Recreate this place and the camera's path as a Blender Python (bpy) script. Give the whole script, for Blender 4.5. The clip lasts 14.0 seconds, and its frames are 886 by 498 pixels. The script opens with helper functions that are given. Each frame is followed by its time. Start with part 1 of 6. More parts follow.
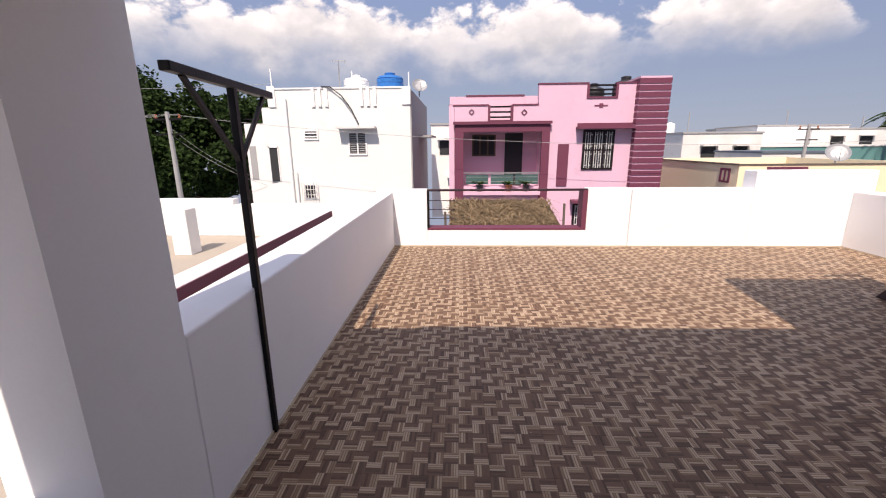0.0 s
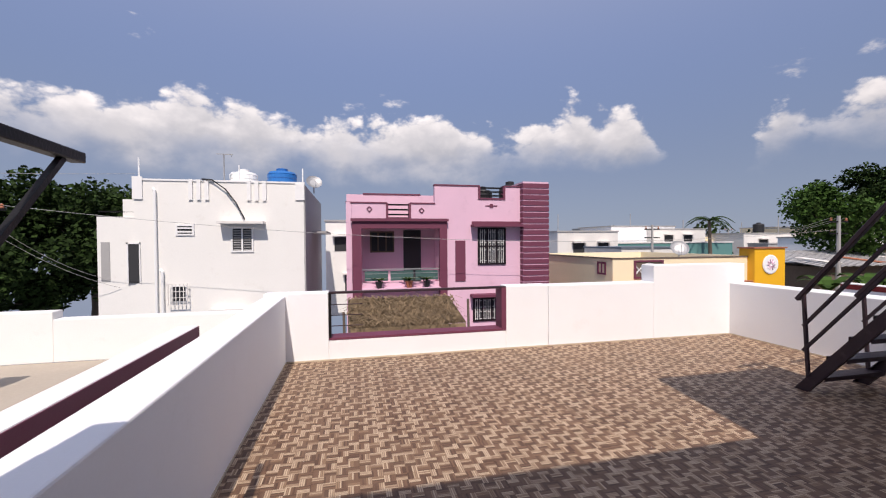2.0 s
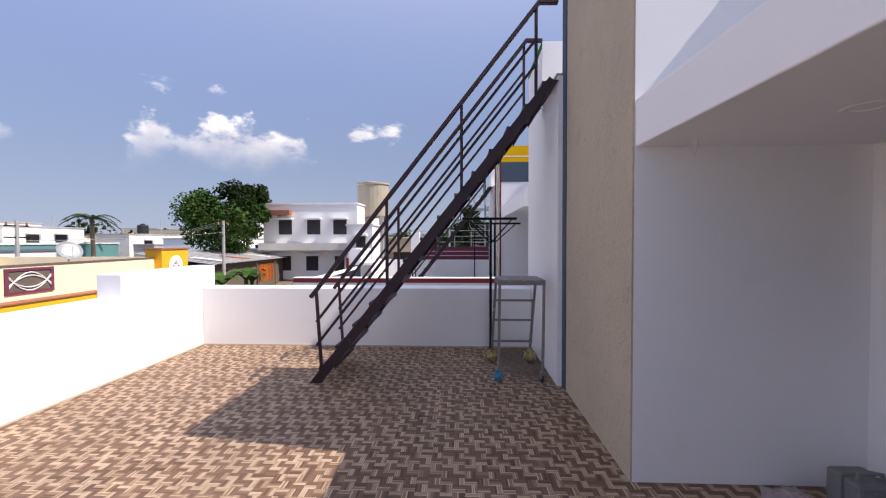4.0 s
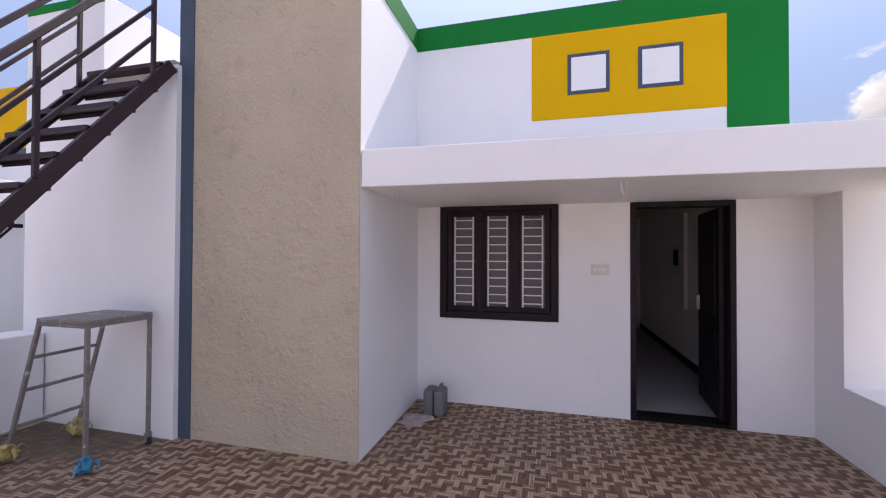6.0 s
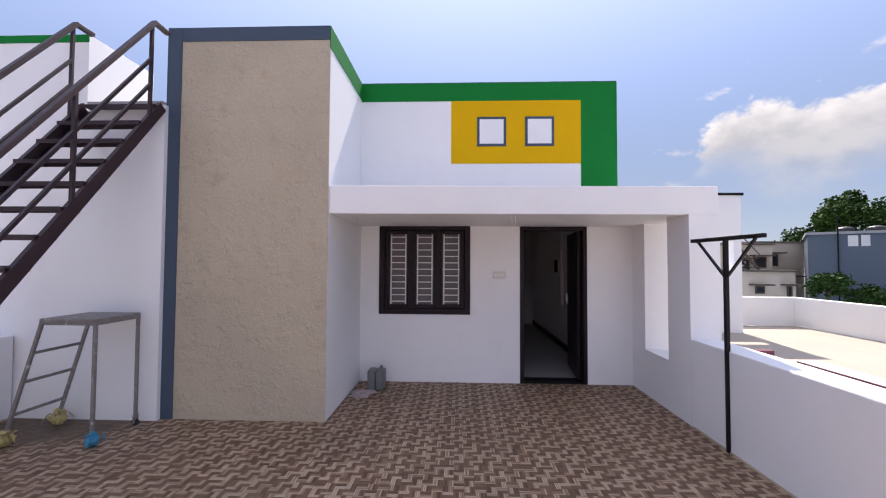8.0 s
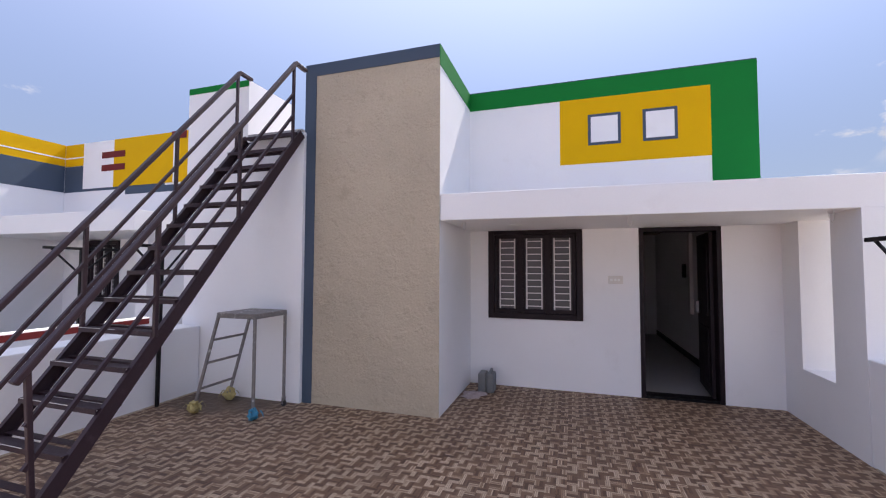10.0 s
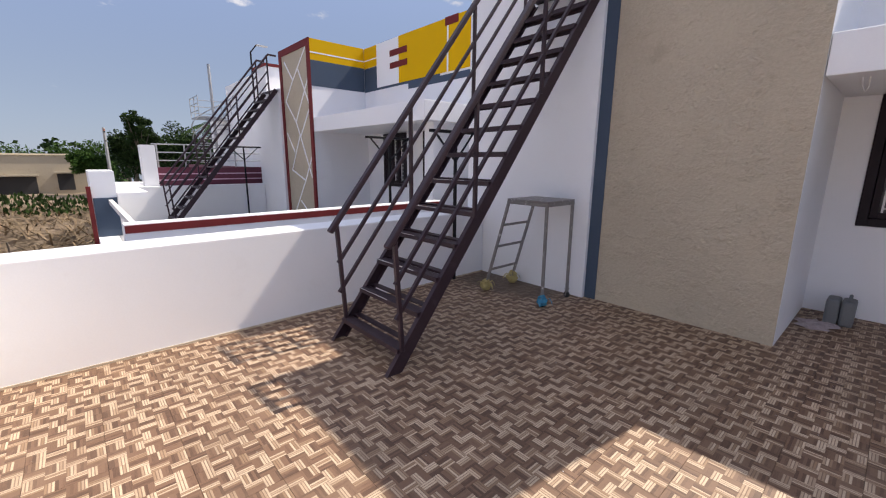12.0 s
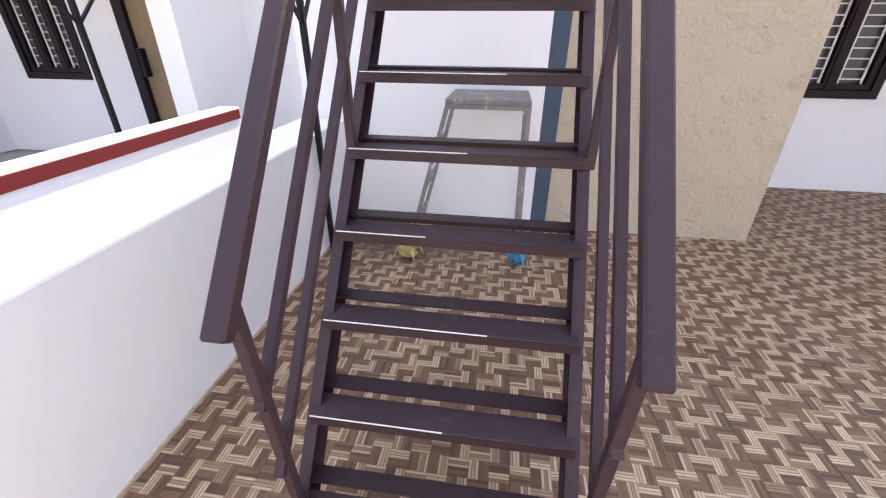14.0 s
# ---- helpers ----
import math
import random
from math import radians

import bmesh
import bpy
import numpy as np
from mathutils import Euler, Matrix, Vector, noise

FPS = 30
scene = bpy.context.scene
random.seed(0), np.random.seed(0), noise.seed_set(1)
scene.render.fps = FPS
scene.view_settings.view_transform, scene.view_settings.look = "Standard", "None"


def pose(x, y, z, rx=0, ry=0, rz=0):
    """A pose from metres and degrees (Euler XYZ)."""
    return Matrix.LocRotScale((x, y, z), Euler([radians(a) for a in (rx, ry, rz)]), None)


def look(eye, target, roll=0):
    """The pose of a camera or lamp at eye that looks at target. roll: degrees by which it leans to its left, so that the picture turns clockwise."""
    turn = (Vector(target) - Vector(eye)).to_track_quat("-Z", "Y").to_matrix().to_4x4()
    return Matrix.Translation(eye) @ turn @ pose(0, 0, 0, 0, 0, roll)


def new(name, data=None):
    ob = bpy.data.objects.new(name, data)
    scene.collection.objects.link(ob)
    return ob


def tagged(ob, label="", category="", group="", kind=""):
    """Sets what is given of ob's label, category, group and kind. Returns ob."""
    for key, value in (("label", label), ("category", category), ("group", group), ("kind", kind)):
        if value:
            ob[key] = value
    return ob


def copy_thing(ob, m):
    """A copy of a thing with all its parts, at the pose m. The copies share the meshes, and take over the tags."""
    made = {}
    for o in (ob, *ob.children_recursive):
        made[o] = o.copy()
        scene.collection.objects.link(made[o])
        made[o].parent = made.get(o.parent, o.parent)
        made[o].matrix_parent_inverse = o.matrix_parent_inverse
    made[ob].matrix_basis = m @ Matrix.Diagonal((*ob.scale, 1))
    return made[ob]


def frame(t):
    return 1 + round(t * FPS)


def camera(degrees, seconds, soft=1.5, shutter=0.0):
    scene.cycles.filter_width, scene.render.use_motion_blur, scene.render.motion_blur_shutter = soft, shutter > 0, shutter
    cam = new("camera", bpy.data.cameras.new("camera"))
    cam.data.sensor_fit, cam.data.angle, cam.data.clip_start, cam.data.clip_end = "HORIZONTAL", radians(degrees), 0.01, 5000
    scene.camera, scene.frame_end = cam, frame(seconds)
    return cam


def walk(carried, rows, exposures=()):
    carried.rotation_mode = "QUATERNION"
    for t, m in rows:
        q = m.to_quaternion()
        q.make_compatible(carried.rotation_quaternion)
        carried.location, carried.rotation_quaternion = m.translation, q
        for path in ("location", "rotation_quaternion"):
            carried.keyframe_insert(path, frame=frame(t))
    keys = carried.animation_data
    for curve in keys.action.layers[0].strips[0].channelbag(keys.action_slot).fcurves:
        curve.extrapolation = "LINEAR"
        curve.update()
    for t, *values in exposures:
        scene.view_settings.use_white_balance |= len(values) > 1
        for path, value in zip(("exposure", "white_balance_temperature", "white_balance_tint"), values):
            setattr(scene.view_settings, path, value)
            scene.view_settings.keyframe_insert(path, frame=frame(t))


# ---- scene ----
cam = camera(94.8, 14.0, soft=1.15)
EXPOSURES = [(0, 0.6, 7200, 19), (1, 0.38, 6950, 18), (2, 0.28, 6800, 17), (3, 0.3, 6700, 16), (3.5, 0.5, 6700, 16), (4, 0.78, 6700, 17), (6.5, 1.28, 6850, 18), (7, 1.17, 6750, 17), (9.5, 1.13, 6750, 16), (11, 1.08, 6900, 17), (11.5, 0.98, 6950, 15), (12, 0.86, 6900, 13), (13, 1.22, 7000, 12), (13.5, 1.6, 7200, 11), (14, 2.12, 7150, 10)]
PATH = [
    (0, (0.596, 0.294, 1.539), (0.513, 2.231, 1.048), -0.5),
    (0.5, (0.589, 0.393, 1.571), (0.445, 2.383, 1.44), -0.6),
    (1, (0.579, 0.461, 1.554), (0.449, 2.456, 1.566), -0.4),
    (1.5, (0.507, 0.674, 1.546), (0.559, 2.674, 1.544), -0.5),
    (2, (0.413, 1.084, 1.536), (0.842, 3.037, 1.499), -0.4),
    (2.5, (0.351, 1.577, 1.544), (1.283, 3.346, 1.504), -0.4),
    (3, (0.342, 2.031, 1.547), (1.784, 3.416, 1.514), -0.3),
    (3.5, (0.404, 2.493, 1.535), (2.237, 3.293, 1.5), -0.4),
    (4, (0.617, 2.793, 1.519), (2.614, 2.878, 1.475), -0.1),
    (4.2, (0.76, 2.92, 1.515), (2.746, 2.692, 1.468), -0.1),
    (6.3, (1.837, 4.873, 1.582), (2.151, 2.898, 1.623), 0.2),
    (6.5, (1.844, 5.073, 1.579), (2.079, 3.088, 1.628), 0.2),
    (7, (1.836, 5.498, 1.573), (1.935, 3.502, 1.638), 0.1),
    (7.2, (1.907, 5.635, 1.599), (1.956, 3.637, 1.654), 0.2),
    (9.3, (1.769, 5.863, 1.575), (2.076, 3.889, 1.672), 0.3),
    (9.5, (1.816, 5.866, 1.593), (2.19, 3.904, 1.681), 0.2),
    (10, (1.843, 5.872, 1.583), (2.442, 3.966, 1.674), 0.2),
    (10.5, (1.866, 5.893, 1.581), (2.723, 4.087, 1.662), 0.2),
    (11, (1.878, 5.897, 1.575), (3.015, 4.252, 1.608), 0.2),
    (11.5, (2.08, 5.895, 1.55), (3.451, 4.446, 1.417), 0.5),
    (12, (2.68, 5.832, 1.472), (4.136, 4.527, 1.052), 0.4),
    (12.5, (3.401, 5.660, 1.445), (4.757, 4.372, 0.736), 0.1),
    (13, (4.095, 5.503, 1.480), (5.155, 4.048, 0.609), -0.3),
    (13.5, (4.725, 5.256, 1.474), (5.364, 3.597, 0.558), 0.3),
    (14, (5.136, 4.911, 1.446), (5.388, 3.166, 0.502), 0.4),
]
walk(cam, [(t, look(eye, to, lean)) for t, eye, to, lean in PATH], EXPOSURES)

# ---- world, sun and exposure ----
SUN_FROM = Vector((-0.49, -3.22, 4.02))
sun = new("sun", bpy.data.lights.new("sun", "SUN"))
sun.data.energy, sun.data.angle, sun.data.color = 3.45, radians(0.55), (1.0, 0.955, 0.88)
sun.matrix_world = look(SUN_FROM * 10, (0, 0, 0))
world = bpy.data.worlds.new("world")
scene.world = world
world.use_nodes = True


class Nodes:
    """Short hand for a node tree."""

    def __init__(self, tree):
        self.tree = tree
        tree.nodes.clear()

    def add(self, kind):
        return self.tree.nodes.new(kind)

    def put(self, socket, value):
        if isinstance(value, bpy.types.NodeSocket):
            self.tree.links.new(value, socket)
        else:
            socket.default_value = value

    def math(self, op, a, b=0.0, c=0.0, clamp=False):
        n = self.add("ShaderNodeMath")
        n.operation, n.use_clamp = op, clamp
        for i, v in enumerate((a, b, c)):
            self.put(n.inputs[i], v)
        return n.outputs[0]

    def smooth(self, value, low, high):
        n = self.add("ShaderNodeMapRange")
        n.interpolation_type = "SMOOTHSTEP"
        self.put(n.inputs[0], value)
        self.put(n.inputs[1], low)
        self.put(n.inputs[2], high)
        return n.outputs[0]

    def mix(self, factor, a, b, blend="MIX"):
        n = self.add("ShaderNodeMix")
        n.data_type, n.blend_type = "RGBA", blend
        self.put(n.inputs[0], factor)
        for i, v in ((6, a), (7, b)):
            self.put(n.inputs[i], v if isinstance(v, bpy.types.NodeSocket) else (*v[:3], 1.0))
        return n.outputs[2]

    def noise(self, vector, scale, detail=4.0, rough=0.55):
        n = self.add("ShaderNodeTexNoise")
        if vector is not None:
            self.put(n.inputs["Vector"], vector)
        n.inputs["Scale"].default_value = scale
        n.inputs["Detail"].default_value = detail
        n.inputs["Roughness"].default_value = rough
        return n.outputs[0]

    def combine(self, x, y, z):
        n = self.add("ShaderNodeCombineXYZ")
        for i, v in enumerate((x, y, z)):
            self.put(n.inputs[i], v)
        return n.outputs[0]

    def split(self, v):
        n = self.add("ShaderNodeSeparateXYZ")
        self.put(n.inputs[0], v)
        return n.outputs


def build_sky():
    """A clear sky with banks of cumulus over the horizon."""
    k = Nodes(world.node_tree)
    sky = k.add("ShaderNodeTexSky")
    sky.sky_type, sky.sun_disc = "NISHITA", False
    sky.sun_elevation, sky.sun_rotation = math.atan2(SUN_FROM.z, math.hypot(SUN_FROM.x, SUN_FROM.y)), math.atan2(SUN_FROM.x, SUN_FROM.y)
    sky.air_density, sky.dust_density, sky.ozone_density = 1.0, 0.08, 2.5
    way = k.add("ShaderNodeTexCoord").outputs["Generated"]
    x, y, z = k.split(way)
    turn = k.math("ARCTAN2", x, y)
    rise = k.math("ARCSINE", k.math("MINIMUM", k.math("MAXIMUM", z, -0.99), 0.99))
    # a long bank of cumulus to the north, lower puffs to the east, a second bank to the south-west
    flat = k.combine(turn, k.math("MULTIPLY", rise, 1.3), 3.7)
    lump = k.noise(flat, 6.6, 8.0, 0.53)
    billow = k.math("ABSOLUTE", k.math("MULTIPLY_ADD", k.noise(k.combine(turn, k.math("MULTIPLY", rise, 1.5), 8.3), 13.0, 5.0, 0.55), 2.0, -1.0))
    lump_up = k.noise(k.combine(k.math("ADD", turn, -0.015), k.math("MULTIPLY_ADD", rise, 1.3, 0.04), 3.7), 6.6, 6.0, 0.53)
    north = k.smooth(k.math("COSINE", k.math("SUBTRACT", turn, -0.12)), 0.52, 0.74)
    south = k.smooth(k.math("COSINE", k.math("ADD", turn, 2.22)), 0.84, 0.95)
    east = k.smooth(k.math("COSINE", k.math("SUBTRACT", turn, 1.06)), 0.968, 0.99)
    top = k.math("ADD", k.math("MULTIPLY", east, 0.275), k.math("ADD", k.math("MULTIPLY", north, 0.298), k.math("MULTIPLY", south, 0.33)))
    puffed = k.math("ADD", k.math("MULTIPLY", k.math("SUBTRACT", lump, 0.5), 0.30), k.math("MULTIPLY", k.math("SUBTRACT", billow, 0.3), 0.09))
    depth = k.math("ADD", k.math("SUBTRACT", top, rise), puffed)
    under = k.smooth(k.math("MULTIPLY_ADD", k.math("SUBTRACT", lump, 0.5), 0.20, rise), 0.125, 0.25)
    bank = k.math("MULTIPLY", k.smooth(depth, 0.0, 0.035), under)
    # loose fair-weather puffs
    loose = k.noise(k.combine(turn, k.math("MULTIPLY", rise, 2.2), 9.1), 5.2, 7.0, 0.56)
    level = k.math("MULTIPLY_ADD", k.math("ABSOLUTE", k.math("SUBTRACT", rise, 0.28)), 0.45, 0.60)
    puffs = k.math("MULTIPLY", k.smooth(loose, level, k.math("ADD", level, 0.09)), k.smooth(rise, 0.10, 0.16))
    cover = k.math("MAXIMUM", bank, k.math("MULTIPLY", puffs, 0.8))
    # bright crowns, grey bellies, soft relief on the billows
    belly = k.smooth(k.math("MULTIPLY_ADD", k.math("SUBTRACT", billow, 0.3), -0.16, depth), 0.0, 0.13)
    relief = k.smooth(k.math("SUBTRACT", lump, lump_up), -0.12, 0.08)
    lit = k.math("MULTIPLY", k.math("MULTIPLY_ADD", belly, -0.58, 1.0), k.math("MULTIPLY_ADD", relief, 0.38, 0.62))
    tone = k.mix(lit, (0.26, 0.29, 0.345), (0.98, 0.96, 0.945))
    cloud = k.add("ShaderNodeBackground")
    k.put(cloud.inputs[0], tone)
    k.put(cloud.inputs[1], k.math("MULTIPLY_ADD", k.math("COSINE", turn), 0.24, 0.74))
    # grey-blue haze low over the horizon, deeper blue above it, brighter towards the sun
    toward = k.math("COSINE", turn)
    haze = k.math("MULTIPLY", k.math("SUBTRACT", 1.0, k.smooth(rise, 0.12, 1.0)), k.math("MULTIPLY_ADD", toward, 0.03, 0.92))
    blue = k.mix(0.40, sky.outputs[0], (4.1, 3.8, 3.6))
    clear = k.add("ShaderNodeBackground")
    k.put(clear.inputs[0], blue)
    clear.inputs[1].default_value = 0.175
    dull = k.add("ShaderNodeBackground")
    k.put(dull.inputs[0], k.mix(k.smooth(rise, 0.0, 0.55), (0.22, 0.285, 0.40), (0.060, 0.142, 0.37)))
    k.put(dull.inputs[1], k.math("MULTIPLY_ADD", toward, 0.16, 0.75))
    air = k.add("ShaderNodeMixShader")
    k.put(air.inputs[0], haze)
    k.put(air.inputs[1], clear.outputs[0])
    k.put(air.inputs[2], dull.outputs[0])
    out = k.add("ShaderNodeOutputWorld")
    both = k.add("ShaderNodeMixShader")
    k.put(both.inputs[0], k.math("MULTIPLY", cover, 0.95))
    k.put(both.inputs[1], air.outputs[0])
    k.put(both.inputs[2], cloud.outputs[0])
    k.put(out.inputs[0], both.outputs[0])


build_sky()


# ---- materials ----
def surface(name, colour, rough=0.8, vary=0.12, grain=60.0, patch=1.6, bump=0.15, metal=0.0, stain=None, stained=0.0, island=0.0, stretch=(1, 1, 1), trowel=0.0, sheen=0.5):
    """A painted, plastered, metal or plant surface: grain and patches at two scales, stains, fine relief."""
    m = bpy.data.materials.new(name)
    m.use_nodes = True
    k = Nodes(m.node_tree)
    p = k.add("ShaderNodeNewGeometry")
    where = p.outputs["Position"]
    if stretch != (1, 1, 1):
        n = k.add("ShaderNodeVectorMath")
        n.operation = "MULTIPLY"
        k.put(n.inputs[0], where)
        n.inputs[1].default_value = stretch
        where = n.outputs[0]
    fine, wide = k.noise(where, grain, 3.0, 0.6), k.noise(where, patch, 5.0, 0.6)
    amount = k.math("ADD", k.math("MULTIPLY", k.math("SUBTRACT", fine, 0.5), vary), k.math("MULTIPLY", k.math("SUBTRACT", wide, 0.5), vary * 1.6))
    if island:
        amount = k.math("ADD", amount, k.math("MULTIPLY", k.math("SUBTRACT", p.outputs["Random Per Island"], 0.5), island))
    tone = k.math("ADD", 1.0, amount)
    col = k.mix(1.0, colour, k.combine(tone, tone, tone), "MULTIPLY")
    if stain:
        spots = k.smooth(k.noise(where, patch * 2.3, 7.0, 0.68), 0.56, 0.74)
        col = k.mix(k.math("MULTIPLY", spots, stained), col, stain)
    b = k.add("ShaderNodeBsdfPrincipled")
    k.put(b.inputs["Base Color"], col)
    k.put(b.inputs["Roughness"], k.math("MULTIPLY_ADD", k.math("SUBTRACT", wide, 0.5), 0.25, rough, clamp=True))
    b.inputs["Metallic"].default_value = metal
    b.inputs["Specular IOR Level"].default_value = sheen
    if bump:
        n = k.add("ShaderNodeBump")
        n.inputs["Strength"].default_value, n.inputs["Distance"].default_value = bump, 0.01
        high = k.math("ADD", fine, k.math("MULTIPLY", wide, 0.8))
        if trowel:
            high = k.math("ADD", high, k.math("MULTIPLY", k.smooth(k.noise(where, 5.5, 6.0, 0.62), 0.45, 0.61), trowel))
        k.put(n.inputs["Height"], high)
        k.put(b.inputs["Normal"], n.outputs[0])
    out = k.add("ShaderNodeOutputMaterial")
    k.put(out.inputs[0], b.outputs[0])
    return m


def tile_surface():
    """Terrace tile: a basket weave of pale three-striped and brown blocks, eight cells to a tile."""
    m = bpy.data.materials.new("terrace_tile")
    m.use_nodes = True
    k = Nodes(m.node_tree)
    where = k.add("ShaderNodeNewGeometry").outputs["Position"]
    px, py, pz = k.split(where)

    def local(p, start):
        q = k.math("DIVIDE", k.math("SUBTRACT", p, start), TILE)
        return k.math("MULTIPLY", k.math("FRACT", q), 8.0), k.math("FLOOR", q)

    u0, tu = local(px, TILE_X - TILE * 60)
    v0, tv = local(py, TILE_Y - TILE * 60)
    # a few tiles were laid a quarter turn round
    turned = k.math("GREATER_THAN", k.noise(k.combine(tu, tv, 0.5), 3.7, 0.0), 0.60)
    straight = k.math("SUBTRACT", 1.0, turned)
    w0 = k.math("SUBTRACT", 7.9999, u0)
    u = k.math("ADD", k.math("MULTIPLY", straight, w0), k.math("MULTIPLY", turned, v0))
    v = k.math("ADD", k.math("MULTIPLY", straight, v0), k.math("MULTIPLY", turned, w0))
    i, j = k.math("FLOOR", u), k.math("FLOOR", v)
    fu, fv = k.math("FRACT", u), k.math("FRACT", v)
    # basket weave: squares of two blocks, one pale and one brown, turned by turns
    a, b_ = k.math("FLOOR", k.math("DIVIDE", u, 2.0)), k.math("FLOOR", k.math("DIVIDE", v, 2.0))
    upright = k.math("LESS_THAN", k.math("FLOORED_MODULO", k.math("ADD", a, b_), 2.0), 0.5)
    left = k.math("LESS_THAN", a, 1.5)
    odd_u, odd_v = k.math("FLOORED_MODULO", i, 2.0), k.math("FLOORED_MODULO", j, 2.0)
    pale_v = k.math("SUBTRACT", 1.0, k.math("ABSOLUTE", k.math("SUBTRACT", odd_u, left)))
    pale_h = k.math("ABSOLUTE", k.math("SUBTRACT", odd_v, left))
    pale = k.math("ADD", k.math("MULTIPLY", upright, pale_v), k.math("MULTIPLY", k.math("SUBTRACT", 1.0, upright), pale_h))
    # three stripes along each block
    across = k.math("ADD", k.math("MULTIPLY", upright, fu), k.math("MULTIPLY", k.math("SUBTRACT", 1.0, upright), fv))
    saw = k.math("ABSOLUTE", k.math("SUBTRACT", k.math("FRACT", k.math("MULTIPLY", across, 3.0)), 0.5))
    groove = k.smooth(saw, 0.26, 0.44)
    band = k.smooth(k.noise(k.combine(k.math("MULTIPLY_ADD", a, 0.37, k.math("MULTIPLY_ADD", tu, 1.7, pale)), k.math("MULTIPLY_ADD", b_, 0.41, k.math("MULTIPLY", tv, 1.9)), k.math("FLOOR", k.math("MULTIPLY", across, 3.0))), 7.3, 0.0), 0.30, 0.62)
    grain = k.noise(where, 150.0, 3.0, 0.7)
    wear = k.noise(where, 2.2, 5.0, 0.62)
    dirt = k.noise(where, 9.0, 5.0, 0.7)
    streak = k.noise(k.combine(k.math("MULTIPLY", px, k.math("MULTIPLY_ADD", k.math("ABSOLUTE", k.math("SUBTRACT", upright, turned)), 5.0, 1.0)), k.math("MULTIPLY", py, k.math("MULTIPLY_ADD", k.math("ABSOLUTE", k.math("SUBTRACT", upright, turned)), -5.0, 6.0)), 0.0), 38.0, 3.0, 0.6)
    light = k.mix(band, (0.29, 0.182, 0.108), (0.60, 0.455, 0.315))
    light = k.mix(k.math("MULTIPLY", k.smooth(streak, 0.5, 0.72), 0.45), light, (0.26, 0.155, 0.09))
    light = k.mix(k.math("MULTIPLY", groove, 0.75), light, (0.14, 0.08, 0.05))
    brown = k.mix(k.math("MULTIPLY_ADD", k.math("SUBTRACT", streak, 0.5), 1.6, band, clamp=True), (0.098, 0.053, 0.033), (0.188, 0.107, 0.065))
    col = k.mix(pale, brown, light)
    col = k.mix(k.math("MULTIPLY", k.math("SUBTRACT", grain, 0.3), 0.5), col, (0.13, 0.08, 0.055))
    col = k.mix(k.math("MULTIPLY", k.smooth(wear, 0.45, 0.75), 0.35), col, (0.23, 0.155, 0.105))
    col = k.mix(k.math("MULTIPLY", k.smooth(dirt, 0.62, 0.8), 0.3), col, (0.42, 0.37, 0.31))
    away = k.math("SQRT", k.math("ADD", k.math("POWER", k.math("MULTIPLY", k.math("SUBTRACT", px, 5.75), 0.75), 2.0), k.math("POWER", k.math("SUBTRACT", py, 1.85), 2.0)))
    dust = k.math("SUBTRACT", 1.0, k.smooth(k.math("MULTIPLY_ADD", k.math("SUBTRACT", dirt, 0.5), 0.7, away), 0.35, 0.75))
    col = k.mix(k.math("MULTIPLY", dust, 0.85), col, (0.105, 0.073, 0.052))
    specks = k.smooth(k.noise(where, 42.0, 1.0, 0.4), 0.80, 0.83)
    col = k.mix(k.math("MULTIPLY", specks, 0.8), col, (0.62, 0.60, 0.57))
    each = k.add("ShaderNodeObjectInfo").outputs["Random"]
    tone = k.math("MULTIPLY_ADD", each, 0.16, 0.92)
    col = k.mix(1.0, col, k.combine(tone, tone, tone), "MULTIPLY")
    b = k.add("ShaderNodeBsdfPrincipled")
    k.put(b.inputs["Base Color"], col)
    b.inputs["Specular IOR Level"].default_value = 0.3
    k.put(b.inputs["Roughness"], k.math("MULTIPLY_ADD", wear, 0.35, 0.40))
    n = k.add("ShaderNodeBump")
    n.inputs["Strength"].default_value, n.inputs["Distance"].default_value = 0.5, 0.003
    k.put(n.inputs["Height"], k.math("SUBTRACT", k.math("MULTIPLY", pale, 0.7), k.math("ADD", k.math("MULTIPLY", k.math("MULTIPLY", groove, pale), 0.8), k.math("MULTIPLY", grain, 0.25))))
    k.put(b.inputs["Normal"], n.outputs[0])
    k.put(k.add("ShaderNodeOutputMaterial").inputs[0], b.outputs[0])
    return m


